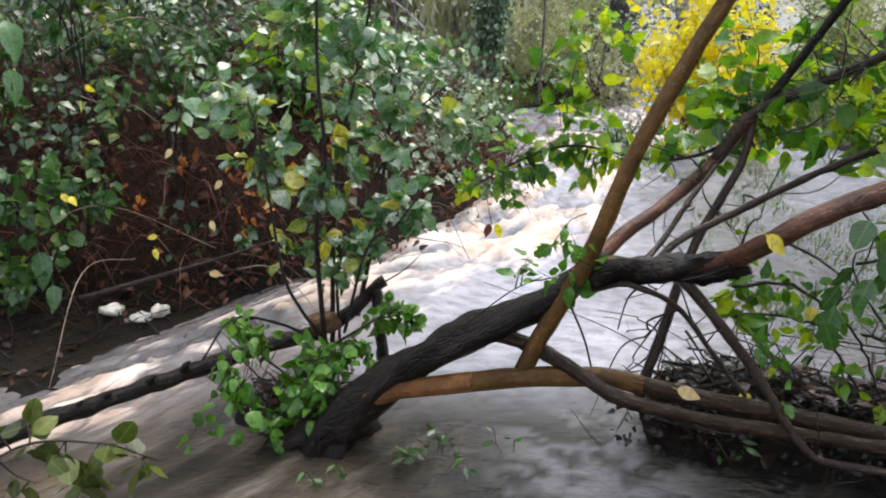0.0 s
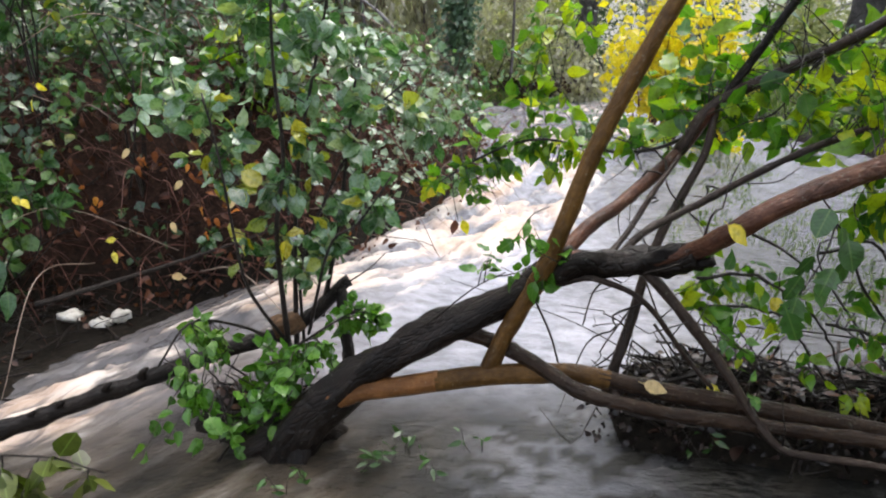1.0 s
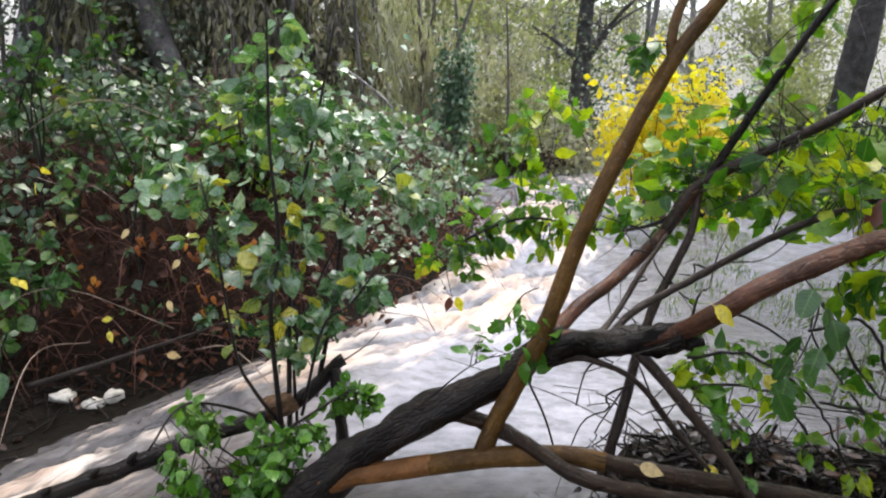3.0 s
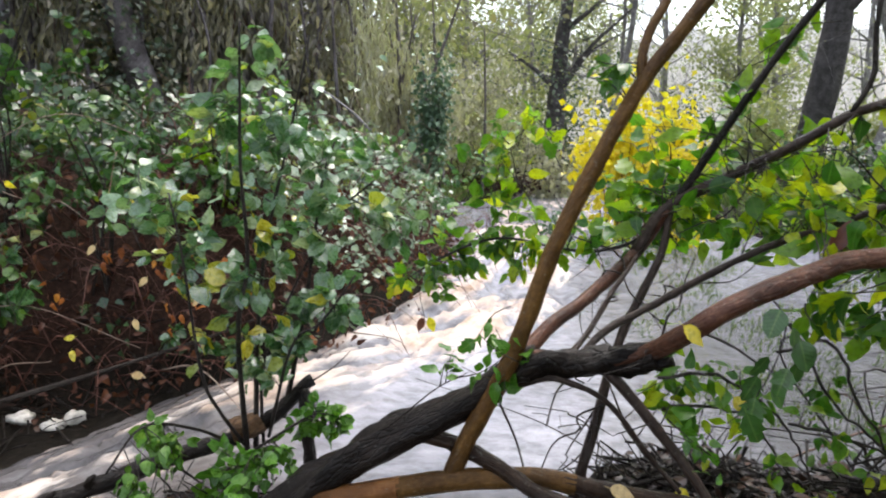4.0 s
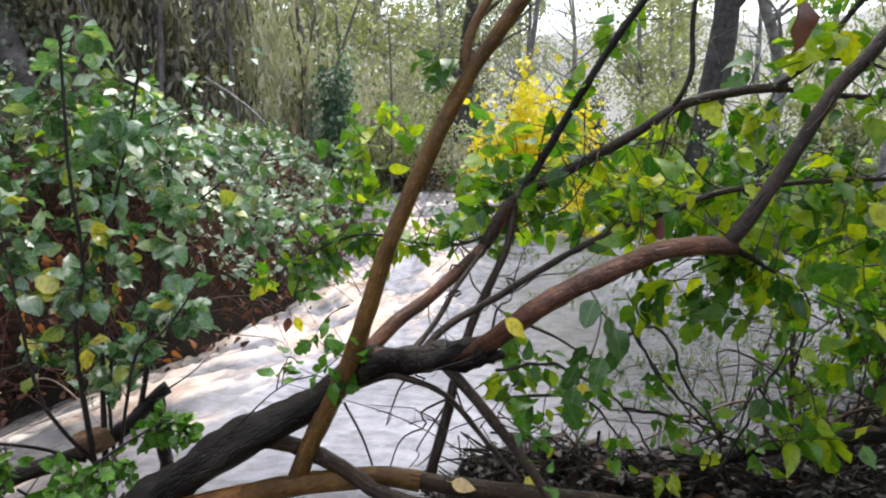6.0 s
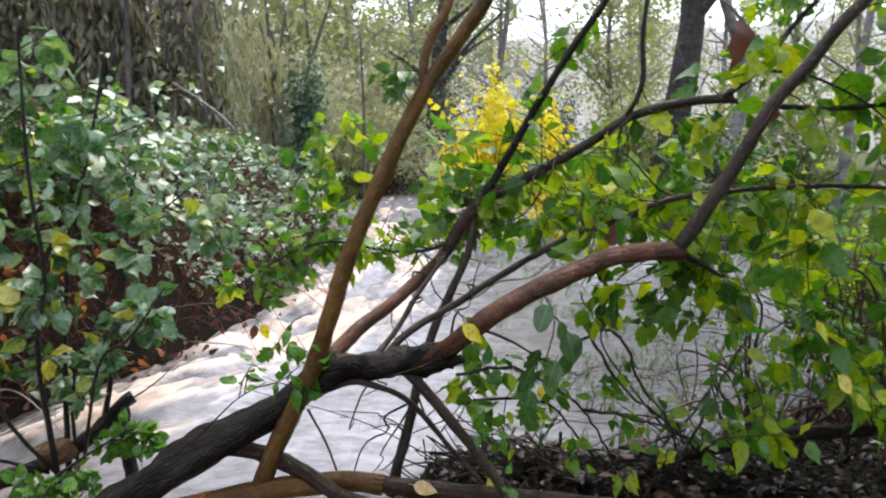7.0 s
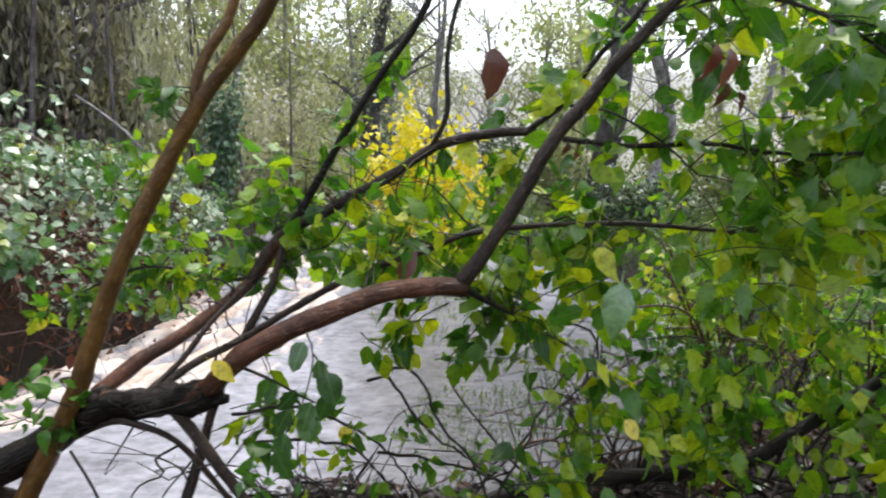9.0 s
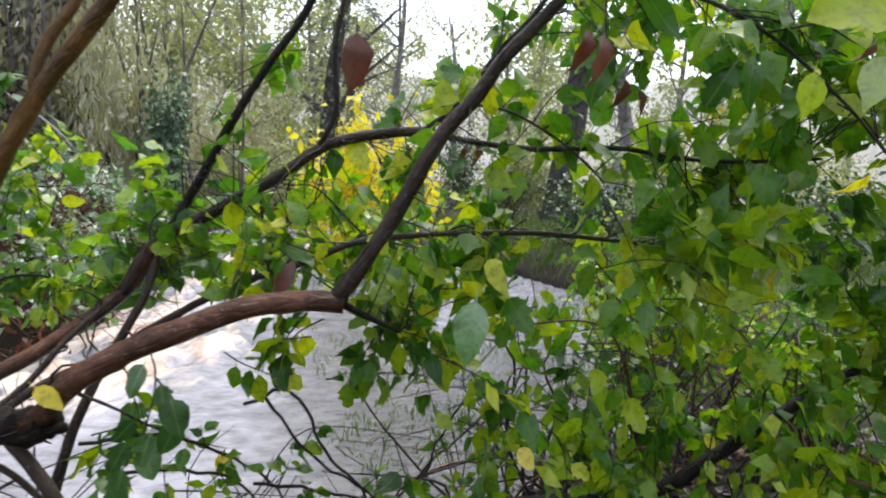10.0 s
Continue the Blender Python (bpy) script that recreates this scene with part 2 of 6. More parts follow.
# Left wood leaves, greyed and lightened to put mist into the colour.
M_HAZED_WOOD_LEAF = leaf_material("hazed_wood_leaf", [(0.0, (0.15, 0.135, 0.12)), (0.45, (0.25, 0.23, 0.19)), (0.8, (0.36, 0.33, 0.2)), (1.0, (0.5, 0.42, 0.18))], rough=0.55, through_light=0.3, veins=False, gloss=0.3)
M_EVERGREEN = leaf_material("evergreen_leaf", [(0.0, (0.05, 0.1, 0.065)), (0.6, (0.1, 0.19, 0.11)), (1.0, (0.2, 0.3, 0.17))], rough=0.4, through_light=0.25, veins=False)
# Still paler wood leaves, with more mist in the colour.
M_MISTLEAF = leaf_material("mist_toned_leaf", [(0.0, (0.36, 0.34, 0.33)), (0.45, (0.48, 0.46, 0.41)), (0.8, (0.58, 0.56, 0.43)), (1.0, (0.66, 0.6, 0.38))], rough=0.6, through_light=0.4, veins=False, gloss=0.2)
M_HAZED_LEAF = leaf_material("hazed_olive_leaf", HAZED_OLIVE, rough=0.5, through_light=0.5, veins=False)
M_YELLOW = leaf_material("yellow_leaf", YELLOW, rough=0.4, through_light=0.6, veins=False)
M_YELLOW_ONE = leaf_material("yellow_leaf_single", YELLOW, single=True, rough=0.3, through_light=0.4, rib_tone=(0.6, 0.55, 0.1))
M_DEAD = leaf_material("dead_leaf", DEAD, rough=0.5, through_light=0.15, veins=False, gloss=0.25)
M_SODDEN = leaf_material("sodden_leaf", [(0.0, (0.006, 0.004, 0.004)), (0.6, (0.018, 0.01, 0.009)), (0.93, (0.045, 0.022, 0.014)), (1.0, (0.16, 0.07, 0.03))], rough=0.4, through_light=0.05, veins=False, gloss=0.3)
M_BANK_DEAD = leaf_material("withered_leaf", [(0.0, (0.035, 0.014, 0.01)), (0.5, (0.08, 0.03, 0.018)), (0.88, (0.16, 0.06, 0.025)), (0.97, (0.55, 0.18, 0.03))], gloss=0.2, rough=0.55, through_light=0.15, veins=False)
M_BROWN_ONE = leaf_material("brown_leaf_single", [(0.0, (0.12, 0.03, 0.02)), (1.0, (0.17, 0.05, 0.035))], single=True, rough=0.45, through_light=0.2, rib_tone=(0.05, 0.015, 0.01))
M_ORANGE_ONE = leaf_material("orange_leaf_single", [(0.0, (0.2, 0.06, 0.02)), (0.5, (0.45, 0.14, 0.03)), (1.0, (0.65, 0.28, 0.05))], single=True, rough=0.5, through_light=0.25, gloss=0.3, rib_tone=(0.3, 0.1, 0.03))
M_LIME_ONE = leaf_material("lime_leaf", [(0.0, (0.36, 0.48, 0.015)), (1.0, (0.5, 0.56, 0.02))], single=True, rough=0.4, through_light=0.5, gloss=0.4, rib_tone=(0.55, 0.6, 0.12))
M_DARK_ONE = leaf_material("dark_leaf", [(0.0, (0.025, 0.075, 0.012)), (1.0, (0.05, 0.14, 0.02))], single=True, rough=0.4, through_light=0.25)
M_BIG_ONE = leaf_material("broad_leaf", [(0.0, (0.04, 0.11, 0.03)), (1.0, (0.06, 0.15, 0.04))], single=True, rough=0.3, through_light=0.15, gloss=0.4)
M_TAN_ONE = leaf_material("tan_leaf", [(0.0, (0.5, 0.33, 0.12)), (1.0, (0.62, 0.45, 0.2))], single=True, rough=0.5, through_light=0.15, rib_tone=(0.4, 0.26, 0.1))
M_TRUNK = bark_material("dark_wet_bark", (0.005, 0.0035, 0.0025), (0.0135, 0.0085, 0.006), (0.05, 0.032, 0.022), 0.44, along=44, cracked=0.45, lichen=0.24)
M_POLE = bark_material("ochre_bark", (0.04, 0.018, 0.006), (0.14, 0.068, 0.017), (0.3, 0.165, 0.05), 0.38, along=30, cracked=0.14)
M_LIMB = bark_material("brown_bark", (0.022, 0.009, 0.006), (0.105, 0.043, 0.025), (0.34, 0.17, 0.105), 0.33, along=34, cracked=0.14)
# Darkened so that shade on the log's right end sits in the bark.
M_LOG = bark_material("orange_brown_bark", (0.011, 0.006, 0.004), (0.036, 0.019, 0.011), (0.13, 0.078, 0.046), 0.36, cracked=0.3)
M_WORN = bark_material("worn_orange_bark", (0.1, 0.035, 0.012), (0.26, 0.11, 0.035), (0.38, 0.2, 0.09), 0.4, cracked=0.15)
M_BRANCH = bark_material("grey_brown_bark", (0.016, 0.01, 0.008), (0.05, 0.032, 0.024), (0.15, 0.105, 0.08), 0.38, along=40, cracked=0.2)
M_TWIG = bark_material("twig_bark", (0.015, 0.012, 0.01), (0.035, 0.026, 0.022), (0.09, 0.07, 0.055), 0.4)
M_STEM = bark_material("dead_stem", (0.05, 0.019, 0.014), (0.135, 0.054, 0.038), (0.34, 0.2, 0.15), 0.55, cracked=0.1)
# Far bark lightened so that distance haze sits in its colour.
M_FAR = bark_material("hazed_far_bark", (0.26, 0.25, 0.26), (0.4, 0.38, 0.39), (0.54, 0.52, 0.53), 0.8)
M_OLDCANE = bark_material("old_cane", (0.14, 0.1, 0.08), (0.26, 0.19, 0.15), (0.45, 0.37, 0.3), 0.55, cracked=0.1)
# Bark of the left wood, lightened with the same painted mist.
M_HAZED_WOOD_BARK = bark_material("hazed_wood_bark", (0.13, 0.115, 0.12), (0.22, 0.195, 0.2), (0.34, 0.31, 0.31), 0.75)
M_GREY = bark_material("grey_trunk_bark", (0.07, 0.065, 0.068), (0.13, 0.12, 0.125), (0.22, 0.21, 0.21), 0.7)
M_WOOD = bark_material("broken_wood", (0.12, 0.06, 0.03), (0.26, 0.14, 0.07), (0.4, 0.27, 0.15), 0.5)


def ground_material():
    m, nt, b, out = material("wet_earth")
    tex = nt.nodes.new("ShaderNodeTexCoord")
    big, fine = noise_node(nt, tex.outputs["Object"], 1.3, 5), noise_node(nt, tex.outputs["Object"], 35, 6, 0.7)
    earth = ramp(nt, [(0.3, (0.004, 0.003, 0.002)), (0.55, (0.011, 0.008, 0.005)), (0.75, (0.03, 0.02, 0.013))], fine.outputs[0]).outputs[0]
    grass = ramp(nt, [(0.3, (0.03, 0.05, 0.012)), (0.7, (0.1, 0.13, 0.035))], fine.outputs[0]).outputs[0]
    att = nt.nodes.new("ShaderNodeAttribute")
    att.attribute_name = "turf"
    amount = nt.nodes.new("ShaderNodeMath")
    amount.operation = "MULTIPLY"
    nt.links.new(att.outputs["Fac"], amount.inputs[0])
    nt.links.new(ramp(nt, [(0.35, (0.2, 0.2, 0.2)), (0.6, (1, 1, 1))], big.outputs[0]).outputs[0], amount.inputs[1])
    colour = mix_colour(nt, earth, grass, amount.outputs[0])
    mould = ramp(nt, [(0.3, (0.009, 0.005, 0.003)), (0.52, (0.032, 0.015, 0.01)), (0.72, (0.085, 0.042, 0.027))], fine.outputs[0]).outputs[0]
    bank = nt.nodes.new("ShaderNodeAttribute")
    bank.attribute_name = "mould"
    colour = mix_colour(nt, colour, mould, bank.outputs["Fac"])
    nt.links.new(colour, b.inputs["Base Color"])
    b.inputs["Roughness"].default_value = 0.8
    b.inputs["Specular IOR Level"].default_value = 0.15
    bump(nt, b, fine.outputs[0], 0.8, 0.02)
    return m


def water_material():
    """Brown flood water with streaked foam where the stream breaks, and sky reflection mixed into the pool's colour."""
    m, nt, b, out = material("flood_water")
    tex = nt.nodes.new("ShaderNodeTexCoord")
    flow = tex.outputs["UV"]
    att = nt.nodes.new("ShaderNodeAttribute")
    att.attribute_name = "foam"
    streak = noise_node(nt, scaled(nt, flow, (2.6, 9.0, 1)), 1.0, 6, 0.6)
    small = noise_node(nt, scaled(nt, flow, (7, 16, 1)), 1.0, 4, 0.5)
    lace = nt.nodes.new("ShaderNodeMath")
    lace.operation = "MULTIPLY_ADD"
    nt.links.new(streak.outputs[0], lace.inputs[0])
    lace.inputs[1].default_value = 1.0
    half = nt.nodes.new("ShaderNodeMath")
    half.operation, half.inputs[1].default_value = "MULTIPLY", 0.35
    nt.links.new(small.outputs[0], half.inputs[0])
    nt.links.new(half.outputs[0], lace.inputs[2])
    total = nt.nodes.new("ShaderNodeMath")
    total.operation = "ADD"
    nt.links.new(lace.outputs[0], total.inputs[0])
    nt.links.new(att.outputs["Fac"], total.inputs[1])
    foam = ramp(nt, [(0.53, (0, 0, 0)), (0.68, (0.55, 0.55, 0.55)), (1.0, (1, 1, 1))])
    scaledown = nt.nodes.new("ShaderNodeMath")
    scaledown.operation, scaledown.inputs[1].default_value = "MULTIPLY", 0.8
    nt.links.new(total.outputs[0], scaledown.inputs[0])
    nt.links.new(scaledown.outputs[0], foam.inputs[0])
    silt = noise_node(nt, scaled(nt, flow, (0.9, 2.5, 1)), 1.0, 4)

    def amount(attribute, source):
        a = nt.nodes.new("ShaderNodeAttribute")
        a.attribute_name = attribute
        k = nt.nodes.new("ShaderNodeMath")
        k.operation, k.use_clamp = "MULTIPLY", True
        nt.links.new(a.outputs["Fac"], k.inputs[0])
        nt.links.new(source, k.inputs[1])
        return k.outputs[0]

    broad = ramp(nt, [(0.3, (0.25, 0.25, 0.25)), (0.65, (1, 1, 1))], silt.outputs[0]).outputs[0]
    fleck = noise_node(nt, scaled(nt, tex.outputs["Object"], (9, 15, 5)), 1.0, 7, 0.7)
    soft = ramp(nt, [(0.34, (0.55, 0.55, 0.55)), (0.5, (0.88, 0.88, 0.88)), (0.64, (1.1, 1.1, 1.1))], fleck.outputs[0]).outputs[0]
    streaks = noise_node(nt, scaled(nt, flow, (2.2, 8, 1)), 1.0, 9, 0.68)
    muddy = ramp(nt, [(0.34, (0.045, 0.033, 0.022)), (0.5, (0.135, 0.102, 0.07)), (0.6, (0.24, 0.2, 0.16)), (0.71, (0.54, 0.5, 0.47))], streaks.outputs[0]).outputs[0]
    colour = mix_colour(nt, (0.013, 0.013, 0.012), muddy, amount("silt", broad))
    # Lavender sky reflection of the pool, put into the base colour.
    colour = mix_colour(nt, colour, (0.4, 0.4, 0.46), amount("sky_sheen", soft))
    tan = noise_node(nt, scaled(nt, flow, (1.7, 4.2, 1)), 1.0, 9, 0.66)
    tan.inputs["Distortion"].default_value = 0.5
    white = ramp(nt, [(0.36, (0.38, 0.26, 0.18)), (0.47, (0.6, 0.46, 0.37)), (0.55, (0.77, 0.65, 0.56)), (0.67, (0.87, 0.8, 0.74))], tan.outputs[0]).outputs[0]
    colour = mix_colour(nt, colour, white, foam.outputs[0])
    nt.links.new(colour, b.inputs["Base Color"])
    rough = nt.nodes.new("ShaderNodeMapRange")
    rough.inputs["To Min"].default_value, rough.inputs["To Max"].default_value = 0.05, 0.5
    nt.links.new(foam.outputs[0], rough.inputs["Value"])
    nt.links.new(rough.outputs[0], b.inputs["Roughness"])
    b.inputs["IOR"].default_value = 1.33
    b.inputs["Specular IOR Level"].default_value = 0.5
    ripple = noise_node(nt, scaled(nt, tex.outputs["Object"], (13, 26, 6)), 1.0, 5, 0.6)
    churn = noise_node(nt, scaled(nt, flow, (9, 15, 1)), 1.0, 8, 0.68)
    relief = mix_colour(nt, ripple.outputs[0], churn.outputs[0], foam.outputs[0])
    bump(nt, b, relief, 0.5, 0.026)
    return m


def stone_material():
    m, nt, b, out = material("pale_stone")
    tex = nt.nodes.new("ShaderNodeTexCoord")
    n = noise_node(nt, tex.outputs["Object"], 22, 6, 0.65)
    c = ramp(nt, [(0.3, (0.3, 0.26, 0.22)), (0.55, (0.6, 0.56, 0.5)), (0.75, (0.75, 0.72, 0.68))], n.outputs[0]).outputs[0]
    nt.links.new(c, b.inputs["Base Color"])
    b.inputs["Roughness"].default_value = 0.6
    bump(nt, b, n.outputs[0], 0.5, 0.01)
    return m


M_GROUND, M_WATER, M_STONE = ground_material(), water_material(), stone_material()

# ---- the stream and its banks ----
SHORE_LEFT = [(6.5, 34), (3.6, 21), (1.2, 12.8), (0.2, 11), (0.18, 7), (-0.08, 5.1), (-0.36, 4.45), (-0.6, 3.9), (-1.25, 3.55), (-2.05, 3.4), (-3.5, 3.1), (-8, 2.2), (-30, -6)]
SHORE_RIGHT = [(-30, -14), (-8, -3), (-3, -0.3), (-1.2, 0.45), (-0.3, 0.72), (0.6, 0.75), (1.3, 0.85), (1.75, 1.3), (2.0, 2.0), (2.15, 2.7), (2.9, 3.1), (3.8, 3.8), (4.5, 4.9), (4.6, 6.4), (3.8, 8), (3.3, 10), (3.7, 14), (5.8, 20), (9.5, 34)]
FLOW = [(7.5, 34), (4.6, 20), (2.3, 13), (1.4, 9), (0.85, 6.6), (0.35, 4.8), (-0.3, 3.75), (-0.95, 3.1), (-1.4, 2.62), (-2.0, 2.0), (-4, 0.7), (-12, -2.5), (-30, -10)]


def nearest(px, py, line):
    """Distance from points to a line of points, with the signed side and the way along it."""
    line = np.array(line, float)
    best = np.full(px.shape, 1e9)
    along, sign, done = np.zeros(px.shape), np.ones(px.shape), 0.0
    for (ax, ay), (bx, by) in zip(line[:-1], line[1:]):
        dx, dy = bx - ax, by - ay
        long = math.hypot(dx, dy)
        u = np.clip(((px - ax) * dx + (py - ay) * dy) / long ** 2, 0, 1)
        d = np.hypot(px - ax - u * dx, py - ay - u * dy)
        hit = d < best
        best = np.where(hit, d, best)
        along = np.where(hit, done + u * long, along)
        sign = np.where(hit, np.sign(dx * (py - ay) - dy * (px - ax)), sign)
        done += long
    return best, sign, along


def inside_stream(px, py):
    poly = SHORE_LEFT + SHORE_RIGHT
    inside = np.zeros(px.shape, bool)
    for (ax, ay), (bx, by) in zip(poly, poly[1:] + poly[:1]):
        cross = (ay > py) != (by > py)
        inside ^= cross & (px < (bx - ax) * (py - ay) / (by - ay + 1e-12) + ax)
    return inside


def water_level(x, y):
    return -0.05 + 0.28 * smooth(3.2, 8.5, y) - 0.27 * smooth(-0.3, -2.2, x) * (1 - smooth(4, 8, y))


def land_height(x, y):
    dl, _, _ = nearest(x, y, SHORE_LEFT)
    dr, _, _ = nearest(x, y, SHORE_RIGHT)
    wet = inside_stream(x, y)
    lump = fbm(x * 0.9, y * 0.9)
    fine = fbm(x * 6, y * 6, 3)
    left = 0.04 + 1.2 * (1 - np.exp(-dl / 0.5)) * smooth(-0.2, 0.35, dl) + 0.17 * np.minimum(dl, 9)
    left = left * (0.25 + 0.75 * smooth(12.5, 8.0, y)) * (1 - 0.36 * smooth(4.2, 6.2, y))
    left = left + 0.5 * (lump - 0.5) * smooth(0.3, 2, dl)
    right = 0.03 + 0.16 * (1 - np.exp(-dr / 0.6)) + 0.035 * np.minimum(dr, 12) + 0.25 * (lump - 0.5) * smooth(0.2, 2, dr)
    bed = -0.03 - 0.45 * smooth(0, 0.7, np.minimum(dl, dr))
    h = np.where(wet, bed, np.where(dl < dr, left, right)) + 0.05 * (fine - 0.5)
    # the debris bar that the lower logs lie on
    d, _, s = nearest(x, y, [(0.58, 2.3), (1.1, 2.28), (1.6, 2.2), (2.1, 1.97)])
    bar = 0.02 + 0.16 * np.exp(-(d / 0.26) ** 4) * smooth(-0.05, 0.35, s) + 0.3 * (fbm(x * 9, y * 11, 4) - 0.5) * np.exp(-(d / 0.22) ** 2) * smooth(-0.05, 0.6, s) - 0.3 * smooth(0.25, 0.0, s)
    h = np.where(d < 0.6, np.maximum(h, bar - 0.5 * smooth(0.15, 0.5, d)), h)
    # the low mud shelf at the foot of the left bank
    d, side, _ = nearest(x, y, [(-1.1, 3.8), (-1.27, 3.53), (-1.47, 3.3), (-1.6, 3.1), (-1.76, 2.85), (-1.85, 2.55), (-2.3, 2.4), (-3.5, 2.2), (-8, 1.4)])
    shelf = np.where(side < 0, 0.02 + 0.16 * np.minimum(d, 0.6), 0.02 - 0.6 * np.minimum(d, 0.5)) + 0.07 * (fbm(x * 7, y * 7, 3) - 0.5)
    h = np.where((x < -1.0) & (y < 3.9) & (y > 0.9 + 0.1 * x) & wet, np.maximum(h, shelf), h)
    # the mud and roots round the foot of the willow
    d, _, _ = nearest(x, y, [(-0.62, 2.18), (-0.5, 2.15), (-0.4, 2.14)])
    h = np.where(d < 0.5, np.maximum(h, 0.14 * np.exp(-(d / 0.14) ** 2) - 0.06 + 0.12 * (fbm(x * 10, y * 10, 3) - 0.5) - 0.5 * smooth(0.15, 0.45, d)), h)
    return water_level(x, y) + h


def axis(lo, mid_lo, mid_hi, hi, step, grow=1.16):
    out = list(np.arange(mid_lo, mid_hi + step / 2, step))
    s, v = step, out[-1]
    while v < hi:
        s *= grow
        v += s
        out.append(v)
    s, v = step, out[0]
    while v > lo:
        s *= grow
        v -= s
        out.insert(0, v)
    return np.array(out)


def sheet(xs, ys):
    X, Y = np.meshgrid(xs, ys)
    nx, ny = len(xs), len(ys)
    i = np.arange(nx * ny).reshape(ny, nx)
    faces = np.stack([i[:-1, :-1], i[:-1, 1:], i[1:, 1:], i[1:, :-1]], -1).reshape(-1, 4)
    return X.ravel(), Y.ravel(), faces


def add_value(me, name, values):
    a = me.attributes.new(name, "FLOAT", "POINT")
    a.data.foreach_set("value", np.asarray(values, np.float32))


gx, gy, gf = sheet(axis(-160, -5, 7, 160, 0.07), axis(-60, -0.6, 9, 260, 0.07))
gz = land_height(gx, gy)
ground = tagged(part("ground", (np.stack([gx, gy, gz], 1), gf.tolist(), np.stack([gx, gy], 1)), M_GROUND), "dark wet earth banks with patches of rough grass", "ground", kind="structure")
turf_l, _, _ = nearest(gx, gy, SHORE_LEFT)
turf_r, _, _ = nearest(gx, gy, SHORE_RIGHT)
add_value(ground.data, "turf", np.where(turf_r < turf_l, smooth(0.4, 1.6, turf_r) * smooth(2.4, 3.6, gx + 0.3 * gy), 0.5 * smooth(3, 6, turf_l)))

add_value(ground.data, "mould", (turf_l < turf_r) * smooth(0.1, 0.45, gz - water_level(gx, gy)) * smooth(6.5, 3.0, turf_l) * smooth(9.0, 6.0, gy))

wx, wy, wf = sheet(axis(-30, -2.6, 4.8, 12, 0.028), axis(-14, 0.5, 7.2, 34, 0.028))
wd, wside, walong = nearest(wx, wy, [tuple(p) for p in spline([(a, b, 0) for a, b in FLOW], 160)[0][:, :2]])
rapid = smooth(0, 1, np.exp(-(wd / (0.42 + 0.35 * smooth(3.4, 5.5, wy) + 0.4 * smooth(6, 10, wy))) ** 2) * 1.25)
rapid *= np.interp(walong, [0, 14, 22, 26, 29.2, 30.5, 32, 35, 60], [0.5, 0.6, 0.65, 0.8, 1.0, 1.0, 0.85, 0.8, 0.6])
across = wd * wside
boil = fbm(walong * 2.0 + 0.8 * np.sin(across * 5), across * 5.0, 3) - 0.5
warp = fbm(walong * 1.5 + 50, across * 2.0, 3)
chop = 1 - np.abs(2 * fbm(walong * 4.5 + 3 * warp, across * 7.0 + 3 * warp, 4) - 1) * 2.4
spray_lump = fbm(walong * 11 + 4 * warp, across * 14, 3) - 0.5
calm = fbm(wx * 5 + 0.6 * walong, wy * 5, 3) - 0.5
ripple = fbm(wx * 11 + 9, wy * 11, 2) - 0.5
wz = water_level(wx, wy) + rapid * 0.13 * boil + 0.07 * rapid * (fbm(walong * 1.3, across * 1.6, 2) - 0.3) + rapid * (0.04 * chop + 0.02 * spray_lump) * (1 - 0.6 * smooth(4.5, 7.0, wy)) + 0.009 * calm + 0.0025 * ripple * (1 - 0.9 * rapid)
water = tagged(part("water", (np.stack([wx, wy, wz], 1), wf.tolist(), np.stack([walong, across], 1)), M_WATER), "brown flood water breaking into white foam", "water", kind="structure")
drift = fbm(walong * 2.2, across * 4, 4)
add_value(water.data, "silt", np.clip(smooth(0.4, -0.7, wx) * (1.0 * drift) + 0.3 * ripple + 0.05, 0, 1))
# How much painted sky reflection the pool carries.
add_value(water.data, "sky_sheen", np.clip(0.8 * smooth(2.1, 2.8, wy + 0.35 * smooth(0.2, -1.2, wx)) * (0.7 + 0.5 * drift + 0.4 * ripple) * (1 - 0.75 * smooth(0.7, 1.9, wx) * smooth(8.0, 3.5, wy)) * (1 - 0.75 * smooth(0.1, -0.8, wx)), 0, 1))
# Ragged patches of sky reflection painted on the near water.
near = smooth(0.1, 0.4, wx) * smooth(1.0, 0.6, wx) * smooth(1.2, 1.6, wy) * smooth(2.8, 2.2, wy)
sky_sheen = water.data.attributes["sky_sheen"].data
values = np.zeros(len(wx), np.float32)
sky_sheen.foreach_get("value", values)
sky_sheen.foreach_set("value", np.maximum(values, near * np.clip((fbm(wx * 9 + 2 * warp, wy * 15, 6) - 0.53) * 6, 0, 0.26)).astype(np.float32))
add_value(water.data, "foam", rapid * (0.5 - 0.1 * smooth(0.0, -0.8, wx) + 1.4 * boil + 0.25 * (chop - 0.4) + 0.35 * spray_lump) + 0.2 * calm - 0.32 + 0.5 * smooth(0.3, -0.5, wx) * smooth(0.8, 1.6, wy) * (drift - 0.42))

